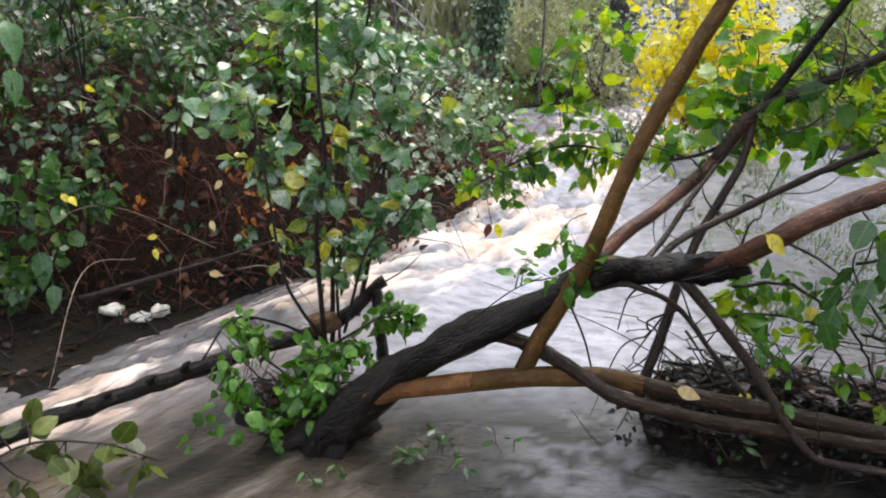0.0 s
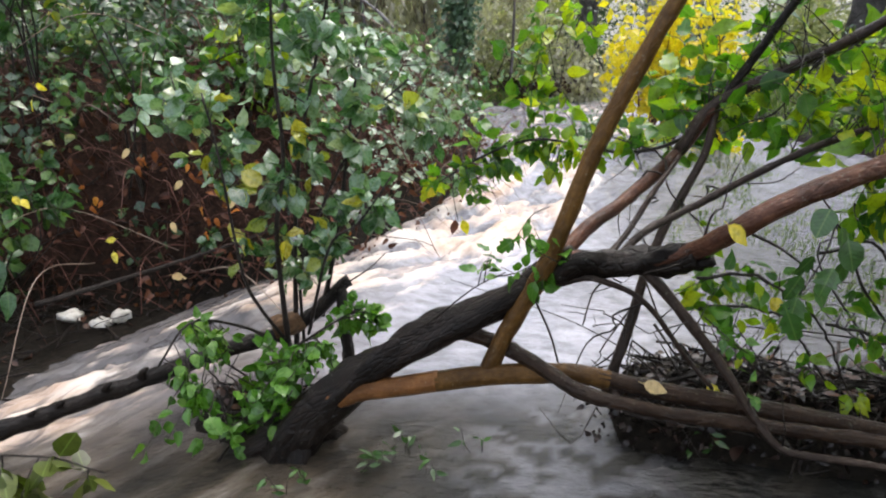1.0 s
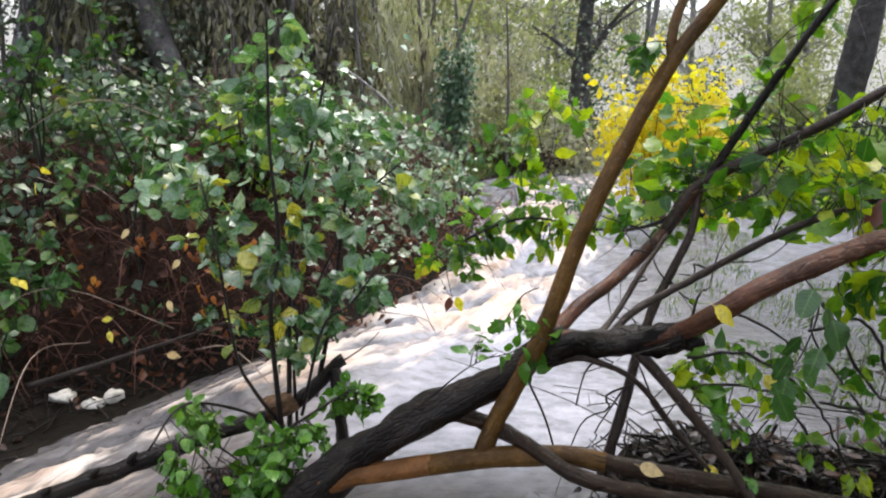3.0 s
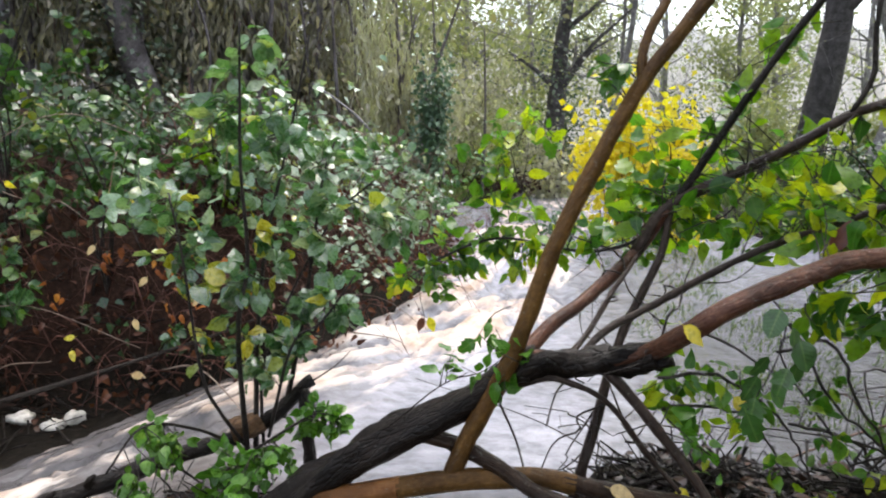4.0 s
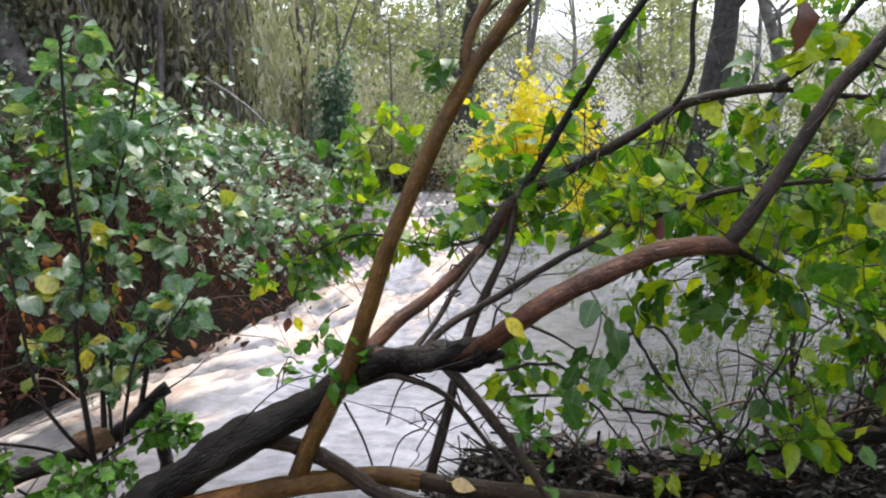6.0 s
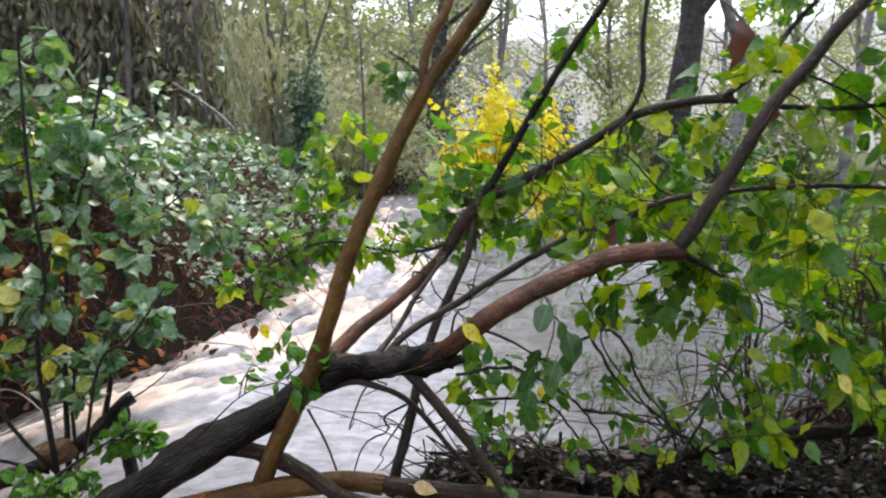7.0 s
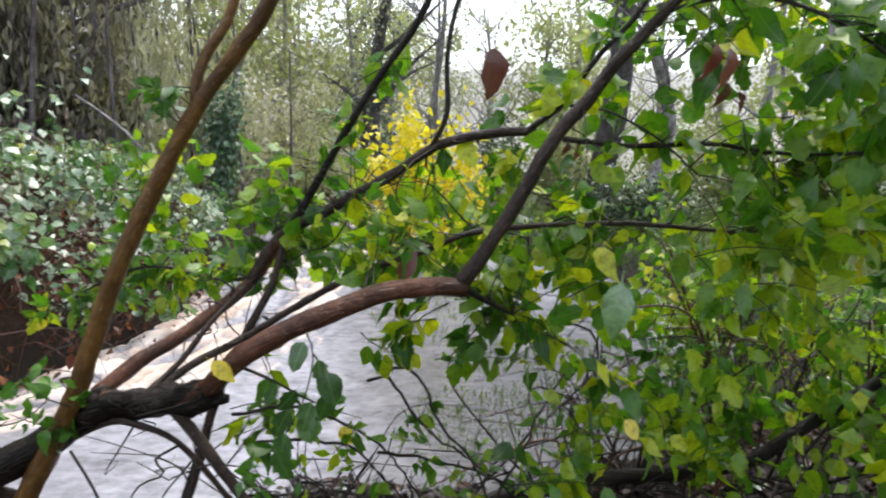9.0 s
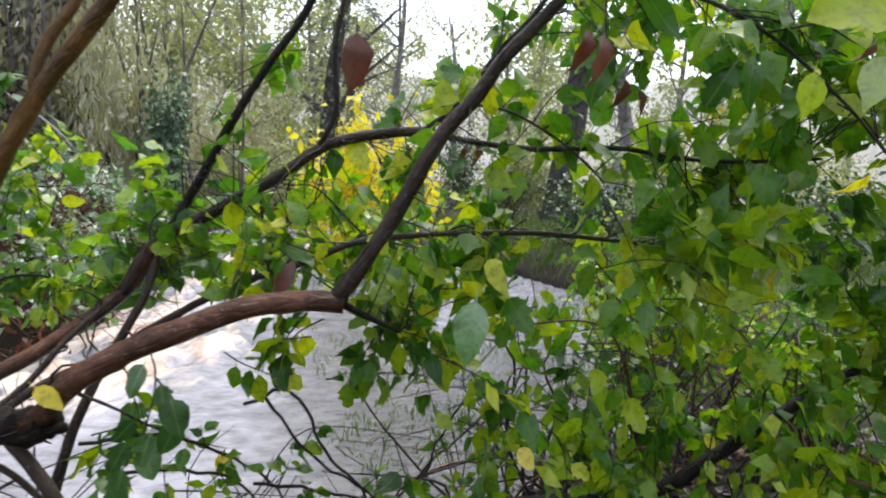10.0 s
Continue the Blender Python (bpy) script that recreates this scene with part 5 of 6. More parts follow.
LOW_CLUMPS = [(-0.19, 2.2, 0.31, 0.08), (-0.27, 2.1, 0.24, 0.09), (-0.43, 2.1, 0.2, 0.09), (-0.59, 2.1, 0.2, 0.09), (-0.68, 2.1, 0.29, 0.06), (-0.64, 1.95, 0.13, 0.06), (-0.39, 1.93, 0.14, 0.05), (-0.5, 2.1, 0.1, 0.08), (-0.1, 2.2, 0.33, 0.05), (-0.45, 1.95, 0.1, 0.09), (-0.35, 2.05, 0.22, 0.09), (-0.52, 1.95, 0.02, 0.06)]
for x, y, z, r in LOW_CLUMPS:
    low.clump((x, y, z), r, 8, 6, 0.046, stem_roots, 0.18)
for a, b in (((-0.62, 2.0, 0.17), (-0.72, 1.85, 0.02)), ((-0.68, 1.98, 0.2), (-0.78, 1.8, -0.02)), ((-0.6, 2.0, 0.16), (-0.6, 1.82, 0.0))):
    low.twig(a, b, 7, 0.055, sag=0.1, bare=0.1)
part("twig_work", joined(low.twigs), M_TWIG, shrub, kind="stuff")
part("foliage", leaf_mix(*low.arrays(), SHRUB_SHAPES), M_FRESH, shrub, "bright fresh green lower leaves", kind="stuff")

# leaves at the near water's edge
sapling = thing("sapling", (-1.0, 0.75, 0.0), "low sapling with broad olive leaves at the water's edge", "sapling")
SAP = [(-1.0, 0.75, -0.02), (-0.92, 0.95, 0.25), (-0.8, 1.15, 0.42), (-0.66, 1.25, 0.4), (-0.55, 1.3, 0.33)]
part("stem", tube(SAP, 0.006, 0.002, 6, 0.03, 0.1), M_TWIG, sapling)
sap = Spray()
for c in ((-0.8, 1.2, 0.45), (-0.72, 1.22, 0.4), (-0.64, 1.24, 0.37), (-0.58, 1.28, 0.33), (-0.78, 1.2, 0.36), (-0.68, 1.2, 0.32)):
    sap.clump(c, 0.045, 2, 4, 0.055, spline(SAP, 30)[0][12:], 0.1)
part("twig_work", joined(sap.twigs), M_TWIG, sapling, kind="stuff")
leaf_parts(*sap.arrays(), mesh_of("leaf", ROUND, leaf_material("olive_leaf", [(0.0, (0.04, 0.05, 0.012)), (0.5, (0.075, 0.1, 0.018)), (1.0, (0.14, 0.16, 0.03))], single=True, rough=0.4, gloss=0.3)), sapling)
water_shoot = thing("water_shoot", (0.16, 1.55, -0.08), "small green shoots standing in the water", "plant")
shoots = Spray()
for x, y in ((-0.12, 1.86), (-0.03, 1.91), (0.01, 1.99), (0.11, 1.88), (0.27, 2.00), (-0.30, 1.74), (0.94, 2.08), (1.01, 2.06), (-0.25, 1.79), (-0.08, 1.95)):
    for _ in range(2):
        shoots.twig((x, y, -0.1), (x + rng.normal(0, 0.03), y + rng.normal(0, 0.02), rng.uniform(0.0, 0.05)), 3, 0.042, sag=0, bare=0.55)
part("twig_work", joined(shoots.twigs), M_TWIG, water_shoot, kind="stuff")
leaf_parts(*shoots.arrays(), mesh_of("leaf", NARROW, M_DARK_ONE), water_shoot)

# ---- the left bank ----
BANK_LINE, _ = spline([(p, q, 0) for p, q in SHORE_LEFT[2:12]], 400)
BANK_WAY = unit(np.gradient(BANK_LINE, axis=0))
BANK_OUT = np.stack([-BANK_WAY[:, 1], BANK_WAY[:, 0], np.zeros(400)], 1)


def on_left_bank(count, reach, power, y_far=11.0, x_far=-6.0):
    """Points on the steep bank, thickest near the water: place on the ground, distance from the water and the way towards it."""
    k = rng.integers(0, 400, count)
    near = np.clip(3.8 / np.maximum(np.abs(BANK_LINE[k, 1]), 3.2), 0, 1) ** 0.7
    k = k[(rng.random(count) < near) & (BANK_LINE[k, 1] < y_far) & (BANK_LINE[k, 0] > x_far)]
    d = reach * rng.random(len(k)) ** power + 0.01
    p = BANK_LINE[k] - BANK_OUT[k] * d[:, None] + rng.normal(0, 0.03, (len(k), 3)) * np.array([1, 1, 0])
    p[:, 2] = land_height(p[:, 0], p[:, 1])
    return p, d, BANK_OUT[k]


thicket = thing("bramble_thicket", (-1.8, 4.2, 0.6), "bramble and ivy thicket with wet leaves on a steep bank", "thicket")
p, d, out = on_left_bank(52000, 3.6, 2.0)
h = p[:, 2] - water_level(p[:, 0], p[:, 1])
tuft = fbm(p[:, 0] * 1.8 + 3, p[:, 1] * 1.8 + p[:, 2] * 2.2)
bare = smooth(-2.5, -2.0, p[:, 0]) * smooth(4.6, 4.1, p[:, 1]) * smooth(1.2, 0.85, h)
keep = rng.random(len(p)) < np.clip((0.06 + 1.1 * smooth(0.47, 0.58, tuft + 0.1 * smooth(4.3, 5.2, p[:, 1]))) * (1 - 0.88 * bare) * smooth(0.05, 0.3, h - 0.12 * smooth(3.9, 4.5, p[:, 1])), 0, 1)
p, d, out, h, tuft, bare = p[keep], d[keep], out[keep], h[keep], tuft[keep], bare[keep]
n = len(p)
lift = (1 - 0.5 * smooth(4.5, 6.0, p[:, 1])) * rng.random(n) * (0.05 + 0.5 * smooth(0.2, 1.2, h)) * (0.1 + 4.0 * np.maximum(tuft - 0.38, 0))
place = p + out * lift[:, None] * 0.9 + np.array([0, 0, 1.0]) * lift[:, None] * 0.8
tips = out * 0.8 + np.array([0, 0, -0.45]) + rng.normal(0, 0.6, (n, 3))
faces_up = out * 0.35 + np.array([0, 0, 0.95]) + np.array([0, -0.75, 0]) * smooth(4.0, 5.2, p[:, 1])[:, None] + rng.normal(0, 0.38, (n, 3))
long = rng.uniform(0.04, 0.09, n)
# Leaves upstream take the copy whose colour holds the sheen.
sheened = rng.random(n) < 0.95 * smooth(3.8, 4.5, p[:, 1]) * smooth(-2.0, -1.2, p[:, 0])
for who, mat, words in ((~sheened, M_BANK, "glossy dark green bramble leaves"), (sheened, M_BANK_SHEEN, "green bramble leaves with sky sheen painted in")):
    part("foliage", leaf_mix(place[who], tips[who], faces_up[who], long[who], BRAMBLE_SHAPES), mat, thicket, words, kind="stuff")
canes = Spray()
p, d, out = on_left_bank(620, 2.0, 1.6, 8.0)
for q, o in zip(p, out):
    h = q[2] - float(water_level(q[0], q[1]))
    long = rng.uniform(0.35, 0.9)
    if (h < 0.8 and -2.3 < q[0] < -0.4 or h < 0.3 and q[1] > 3.9) and rng.random() < 0.85:
        continue
    side = rng.normal(0, 0.6, 3) * np.array([1, 1, 0])
    q = q + np.array([0, 0, 0.1])
    e = q + (o * 0.55 + side * 0.6 + np.array([0, 0, rng.uniform(-0.35, 0.35)])) * long
    e[2] = max(e[2], float(water_level(e[0], e[1])) + 0.2)
    canes.twig(q, e, int(9 + 16 * long), 0.075, sag=0.3, thick=0.003, bare=0.15, face=0.55)
part("cane_growth", joined(canes.twigs), M_STEM, thicket, "arching bramble canes", kind="stuff")
cp, ct, cn, cs = canes.arrays()
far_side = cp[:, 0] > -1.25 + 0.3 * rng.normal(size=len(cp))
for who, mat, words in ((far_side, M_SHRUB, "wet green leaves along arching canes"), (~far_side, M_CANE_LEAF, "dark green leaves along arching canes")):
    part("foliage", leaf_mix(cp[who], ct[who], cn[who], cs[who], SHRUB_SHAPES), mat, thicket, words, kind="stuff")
stems = []
p, d, out = on_left_bank(2600, 1.6, 1.6, 7.5, -3.4)
for q, o in zip(p, out):
    long = rng.uniform(0.25, 0.9)
    q = q + np.array([0, 0, rng.uniform(0, 0.12)])
    way = unit(rng.normal(0, 1, 3) * np.array([0.9, 0.4, 0.6]) + o * 0.12 + np.array([0, 0, 0.15]))
    e = q + way * long * 0.8
    mid = (q + e) / 2 + o * 0.08 * long + np.array([0, 0, 0.2 * long]) + rng.normal(0, 0.05, 3)
    e[2] = max(e[2] - 0.2 * long, float(water_level(e[0], e[1])) + 0.05)
    r = rng.choice([0.0018, 0.0025, 0.004, 0.007], p=[0.3, 0.35, 0.27, 0.08])
    stems.append(tube([q, mid, e], r, r * 0.5, 4, 0.09, 0.1))
long_canes = []
p, d, out = on_left_bank(150, 1.2, 1.2, 6.5, -2.6)
for q, o in zip(p, out):
    long = rng.uniform(0.5, 1.2)
    way = unit(np.array([rng.normal(0, 1), rng.normal(0, 0.5), rng.uniform(-0.1, 0.5)]) + 0.4 * o)
    q = q + np.array([0, 0, rng.uniform(0.0, 0.3)]) + 0.05 * o
    e = q + way * long
    e[2] = max(e[2] - 0.35 * long, float(water_level(e[0], e[1])) + 0.06)
    mid = (q + e) / 2 + o * 0.1 + np.array([0, 0, 0.22 * long]) + rng.normal(0, 0.06, 3)
    r = rng.uniform(0.0025, 0.006)
    long_canes.append(tube([q, mid, e], r, r * 0.4, 5, 0.06, 0.12))
part("cane_growth", joined(long_canes), M_OLDCANE, thicket, "long pale dead canes", kind="stuff")
part("dead_stem_mass", joined(stems), M_STEM, thicket, "red-brown dead bramble stems", kind="stuff")
p, d, out = on_left_bank(5000, 1.0, 1.3, 7.0, -3.4)
n = len(p)
place = p + out * rng.uniform(0.02, 0.2, n)[:, None] + np.array([0, 0, 1.0]) * rng.uniform(0, 0.12, n)[:, None]
part("withered_foliage", leaf_cloud(place, rng.normal(0, 1, (n, 3)), rng.normal(0, 0.8, (n, 3)) + np.array([0, -0.6, 0.5]), rng.uniform(0.035, 0.075, n), leaf_shape(0.5, 0.5, 0.4)), M_BANK_DEAD, thicket, "withered brown leaves", kind="stuff")
part("branch", tube([(-1.9, 2.95, -0.02), (-1.718, 3.10, 0.012), (-1.443, 3.30, 0.07), (-1.107, 3.60, 0.141), (-0.9, 3.8, 0.2)], 0.014, 0.006, 7, 0.04, 0.12), M_TWIG, thicket, "bare dark branch leaning on the bank")
YELLOWS = [(-1.89, 3.2, 1.0), (-1.92, 3.2, 0.93), (-1.95, 3.0, 0.5), (-1.91, 3.0, 0.49), (-1.6, 3.2, 0.25), (-1.62, 3.2, 0.18), (-1.2, 3.0, 0.95), (-1.25, 3.25, 0.55), (-1.05, 3.4, 0.42), (-1.35, 3.3, 0.32), (-0.95, 3.5, 0.5), (-1.5, 3.25, 0.7)]
for k, at in enumerate(YELLOWS):
    single(thicket, "leaf", at, (rng.normal(), -0.3, -0.6), (rng.normal() * 0.4, -0.9, 0.4), 0.06, LEAF, M_YELLOW_ONE if k < 7 else M_TAN_ONE, "yellow leaf" if k < 7 else "orange-brown leaf")
for at in ((-1.15, 3.55, 0.62), (-1.3, 3.5, 0.5), (-0.98, 3.65, 0.55), (-0.92, 3.7, 0.4), (-1.5, 3.4, 0.62), (-1.22, 3.5, 0.3), (-0.85, 3.8, 0.72), (-1.75, 3.3, 0.45)):
    for _ in range(4):
        single(thicket, "leaf", np.array(at) + rng.normal(0, 0.03, 3), (rng.normal() * 0.4, -0.3, -0.9), (rng.normal() * 0.5, -0.9, 0.3), rng.uniform(0.04, 0.065), curled(LEAF, rng.normal() * 0.8, 0.3, 0.3), M_ORANGE_ONE, "orange withered leaf")
single(thicket, "leaf", (-1.42, 3.38, 0.0), (1, -0.2, -0.1), (0.1, -0.8, 0.6), 0.08, LEAF, M_TAN_ONE, "pale tan fallen leaf")
# leafy saplings and ivy-hung shrubs that break the line of the bank
SAPLINGS = [(-1.75, 3.75, 1.0), (-1.2, 4.1, 0.75), (-2.4, 3.9, 1.3), (-1.3, 4.8, 0.45), (-3.1, 3.7, 1.5), (-2.6, 4.9, 0.9), (-0.75, 6.0, 0.3), (-3.8, 4.4, 2.0), (-1.9, 6.5, 0.5)]
for k, (x, y, h) in enumerate(SAPLINGS):
    z = float(land_height(np.array([x]), np.array([y]))[0])
    young = thing("bank_sapling", (x, y, z), "leafy sapling with wet leaves on the bank", "sapling", "saplings of the left bank")
    lines, leaves = [], Spray()
    for _ in range(5):
        e = np.array([x + rng.normal(0.15, 0.3), y - 0.2 + rng.normal(0, 0.2), z + h * rng.uniform(0.6, 1.1)])
        pts = [(x + rng.normal(0, 0.05), y + rng.normal(0, 0.05), z - 0.05), (x + rng.normal(0, 0.08), y, z + 0.5 * h), e]
        part("stem", tube(pts, 0.009, 0.003, 5, 0.08, 0.1), M_TWIG, young)
        lines.append(spline(pts, 24)[0])
    lines = np.vstack(lines)
    for _ in range(30):
        root = lines[rng.integers(0, len(lines))]
        if root[2] < z + 0.4 * h and y < 5:
            continue
        leaves.clump(root + rng.normal(0, 0.12, 3), 0.12, 1, 7, 0.075, lines, 0.25, face=0.6)
    part("twig_work", joined(leaves.twigs), M_TWIG, young, kind="stuff")
    part("foliage", leaf_mix(*leaves.arrays(), SHRUB_SHAPES), M_CANE_LEAF if x < -1.5 else (M_SHRUB, M_LEAF, M_SHRUB)[k % 3], young, kind="stuff")
dock = thing("dock_plant", (-2.3, 3.3, 0.1), "dark green plant with broad leaves on the bank", "plant")
for at, tw, s in (((-2.2, 3.1, 0.16), (0.5, -0.4, -0.8), 0.2), ((-2.5, 3.5, 1.3), (0.6, -0.3, -0.9), 0.24), ((-2.52, 3.5, 1.05), (0.5, -0.3, -0.8), 0.2), ((-2.3, 3.0, 0.5), (0.5, -0.5, -0.7), 0.16), ((-2.15, 3.1, -0.02), (0.4, -0.5, -0.7), 0.15)):
    single(dock, "leaf", at, tw, (0.3, -0.6, 0.7), s, curled(leaf_shape(0.48, 0.3, 0.2), 0.5, 0.15, 0.25), M_BIG_ONE)
    part("stalk", tube([at, np.array(at) + np.array([-0.05, 0.1, 0.03]), np.array(at) + np.array([-0.08, 0.28, -0.22])], 0.003, 0.004, 5, 0.06), M_TWIG, dock)


foot_clump = thing("leafy_clump", (-2.25, 3.15, 0.0), "dark green leafy clump at the foot of the bank", "plant")
FOOT_STEMS = [[(-2.3, 3.2, -0.1), (-2.2 + 0.1 * k, 3.12 - 0.02 * k, 0.25 + 0.05 * (k % 3)), (-2.3 + 0.12 * k, 3.05, 0.5 + 0.12 * (k % 2))] for k in range(5)]
for pts in FOOT_STEMS:
    part("stem", tube(pts, 0.005, 0.002, 5, 0.05, 0.1), M_TWIG, foot_clump)
foot = Spray()
foot_roots = np.vstack([spline(p, 20)[0] for p in FOOT_STEMS])
for x, y, z, r in ((-2.3, 3.05, 0.1, 0.14), (-2.15, 3.05, 0.3, 0.14), (-2.0, 3.1, 0.45, 0.12), (-2.3, 3.0, 0.5, 0.16), (-2.45, 3.0, 0.2, 0.16), (-1.85, 3.15, 0.4, 0.09), (-2.4, 3.1, -0.05, 0.12), (-2.1, 3.1, 0.6, 0.1)):
    foot.clump((x, y, z), r, 6, 5, 0.085, foot_roots, 0.2)
part("twig_work", joined(foot.twigs), M_TWIG, foot_clump, kind="stuff")
part("foliage", leaf_mix(*foot.arrays(), SHRUB_SHAPES), M_CANE_LEAF, foot_clump, kind="stuff")


def rock(name, at, dims, label):
    bm = bmesh.new()
    bmesh.ops.create_icosphere(bm, subdivisions=3, radius=1)
    for v in bm.verts:
        k = 1 + 0.5 * noise.noise(v.co * 1.5 + Vector(at) * 7) + 0.25 * noise.noise(v.co * 3.5 + Vector(at))
        v.co = Vector((v.co.x * dims[0] * k, v.co.y * dims[1] * k, v.co.z * dims[2] * k)) + Vector(at)
    me = bpy.data.meshes.new(name)
    bm.to_mesh(me)
    bm.free()
    me.materials.append(M_STONE)
    me.polygons.foreach_set("use_smooth", np.ones(len(me.polygons), bool))
    return tagged(new(name, me), label, "rock", "stones at the water's edge")


rock("stone", (-1.93, 3.24, -0.2), (0.065, 0.05, 0.03), "flat white stone at the foot of the bank")
rock("stone", (-1.73, 3.19, -0.21), (0.06, 0.05, 0.03), "white stone at the foot of the bank")
rock("stone", (-1.66, 3.25, -0.19), (0.05, 0.05, 0.035), "white stone at the foot of the bank")

# ---- trees and bushes behind ----
def far_tree(at, height, r, lean, label, leaf=None, leaves=0, size=0.07, spread=1.0, ivy=0, limbs=9, sub=4, bark=None):
    """Trunk, limbs and fine twigs, with ivy on the trunk or a thin crown of leaves."""
    bark = bark or M_FAR
    x, y = at
    z = float(land_height(np.array([x]), np.array([y]))[0])
    tree = thing("tree", (x, y, z), label, "tree", "trees of the far wood")
    top = np.array([x + lean[0] * height, y + lean[1] * height, z + height])
    base = np.array([x, y, z - 0.2])
    c = [base, base * 0.7 + top * 0.3 + rng.normal(0, 0.03 * height, 3) * np.array([1, 1, 0]), base * 0.35 + top * 0.65 + rng.normal(0, 0.03 * height, 3) * np.array([1, 1, 0]), top]
    part("trunk", tube(c, r, r * 0.25, 9, 0.2, 0.15), bark, tree)
    line, _ = spline(c, 60)
    twigs, ends = [], []
    for k in range(limbs):
        u = rng.uniform(0.25, 0.97)
        p = line[int(u * 59)]
        a = rng.uniform(0, 6.28)
        long = spread * height * rng.uniform(0.18, 0.38) * (1.15 - 0.6 * u)
        e = p + long * np.array([math.cos(a), 0.7 * math.sin(a), rng.uniform(0.3, 1.0)])
        mid = (p + e) / 2 + rng.normal(0, 0.09 * long, 3)
        part("limb", tube([p, mid, e], r * 0.32 * (1.1 - 0.5 * u), r * 0.06, 6, 0.15, 0.12), bark, tree)
        lc, _ = spline([p, mid, e], 20)
        for _ in range(sub):
            q = lc[rng.integers(5, 20)]
            f = q + rng.normal(0, 0.34 * long, 3) + np.array([0, 0, 0.16 * long])
            twigs.append(tube([q, (q + f) / 2 + rng.normal(0, 0.05 * long, 3), f], r * 0.06, r * 0.018, 4, 0.25, 0.1))
            for _ in range(3):
                g = q + (f - q) * rng.uniform(0.4, 1)
                h = g + rng.normal(0, 0.2 * long, 3) + np.array([0, 0, 0.06 * long])
                twigs.append(tube([g, (g + h) / 2 + rng.normal(0, 0.03 * long, 3), h], r * 0.025, r * 0.012, 3, 0.3, 0.1))
                ends.append((g, h))
    if twigs:
        part("twig_work", joined(twigs), bark, tree, kind="stuff")
    if leaves and ends:
        pick = rng.integers(0, len(ends), leaves)
        u = rng.random(leaves)[:, None]
        a, b = np.array([ends[i][0] for i in pick]), np.array([ends[i][1] for i in pick])
        place = a + (b - a) * u + rng.normal(0, 0.03 * height, (leaves, 3))
        part("crown", leaf_cloud(place, rng.normal(0, 1, (leaves, 3)) + np.array([0, 0, -0.6]), rng.normal(0, 0.7, (leaves, 3)) + np.array([0, -0.3, 0.6]), rng.uniform(0.6, 1.3, leaves) * size, SMALL), leaf, tree, kind="stuff")
    if ivy:
        u = rng.random(ivy) * 0.95
        i = (u * 59).astype(int)
        a = rng.uniform(0, 6.28, ivy)
        rad = r * (1.15 - 0.7 * u) + 0.25 * r + np.abs(rng.normal(0, 0.9 * r, ivy)) * (0.5 + vnoise(u * 14, a * 1.2))
        place = line[i] + np.stack([np.cos(a) * rad, np.sin(a) * rad, rng.normal(0, 0.1, ivy)], 1)
        outw = np.stack([np.cos(a), np.sin(a), np.full(ivy, -0.5)], 1)
        part("ivy", leaf_cloud(place, outw + rng.normal(0, 0.5, (ivy, 3)), outw + np.array([0, 0, 0.9]) + rng.normal(0, 0.4, (ivy, 3)), rng.uniform(0.06, 0.12, ivy), SMALL), M_IVY, tree, "dark ivy round the trunk", kind="stuff")
    return tree


def bush(name, at, dims, count, mat, label, size, shape=SMALL, stems=14, low=0.35, hang=0.5, rise=0.45):
    """A bush of thin stems with leaves in uneven lobes."""
    x, y = at
    z = float(land_height(np.array([x]), np.array([y]))[0])
    ob = thing(name, (x, y, z), label, "bush")
    base = np.array([x, y, z])
    ends = []
    for k in range(stems):
        e = base + np.array([rng.normal(0, 0.5) * dims[0], rng.normal(0, 0.5) * dims[1], rng.uniform(rise, 1.0) * dims[2]])
        part("stem", tube([base + rng.normal(0, 0.06, 3) * np.array([1, 1, 0]), (base + e) / 2 + np.array([0, 0, 0.12 * dims[2]]), e], 0.012, 0.004, 5, 0.1, 0.1), M_STEM if mat is not M_EVERGREEN else M_TWIG, ob)
        ends.append(e)
    ends = np.array(ends)
    k = rng.integers(0, stems, count)
    u = rng.uniform(low, 1.1, count)[:, None]
    place = base + (ends[k] - base) * u + rng.normal(0, 1, (count, 3)) * np.array(dims) * 0.13
    place[:, 2] = np.maximum(place[:, 2], z + 0.02)
    part("foliage", leaf_cloud(place, rng.normal(0, 0.8, (count, 3)) + np.array([0, -0.2, -hang]), rng.normal(0, 0.6, (count, 3)) + np.array([0, -0.4, 0.7]), rng.uniform(0.6, 1.3, count) * size, shape), mat, ob, kind="stuff")
    return ob


great_tree = far_tree((7.2, 14.0), 11.0, 0.33, (0.03, 0.0), "stout grey tree with unseen boughs added over the stream", None, 0, limbs=12, sub=6, bark=M_GREY)
# Boughs and leaves above the view, added to shade the stream and darken reflections.
boughs, high = [], Spray()
for _ in range(16):
    e = np.array([rng.uniform(0.0, 5.5), rng.uniform(4.2, 8.2), rng.uniform(4.0, 6.5)])
    s = np.array([7.4, 14.0, rng.uniform(5.5, 8.5)])
    mid = (s + e) / 2 + np.array([0, 0, 0.6])
    part("bough", tube([s, mid, e], 0.07, 0.02, 6, 0.2, 0.12), M_GREY, great_tree)
    boughs.append(spline([s, mid, e], 30)[0])
boughs = np.vstack(boughs)
for _ in range(420):
    q = boughs[rng.integers(0, len(boughs))] + rng.normal(0, 0.35, 3)
    if (q[2] - 1.3) / q[1] > 0.40:
        high.clump(q, 0.3, 2, 7, 0.1, boughs, 0.6)
part("twig_work", joined(high.twigs), M_TWIG, great_tree, kind="stuff")
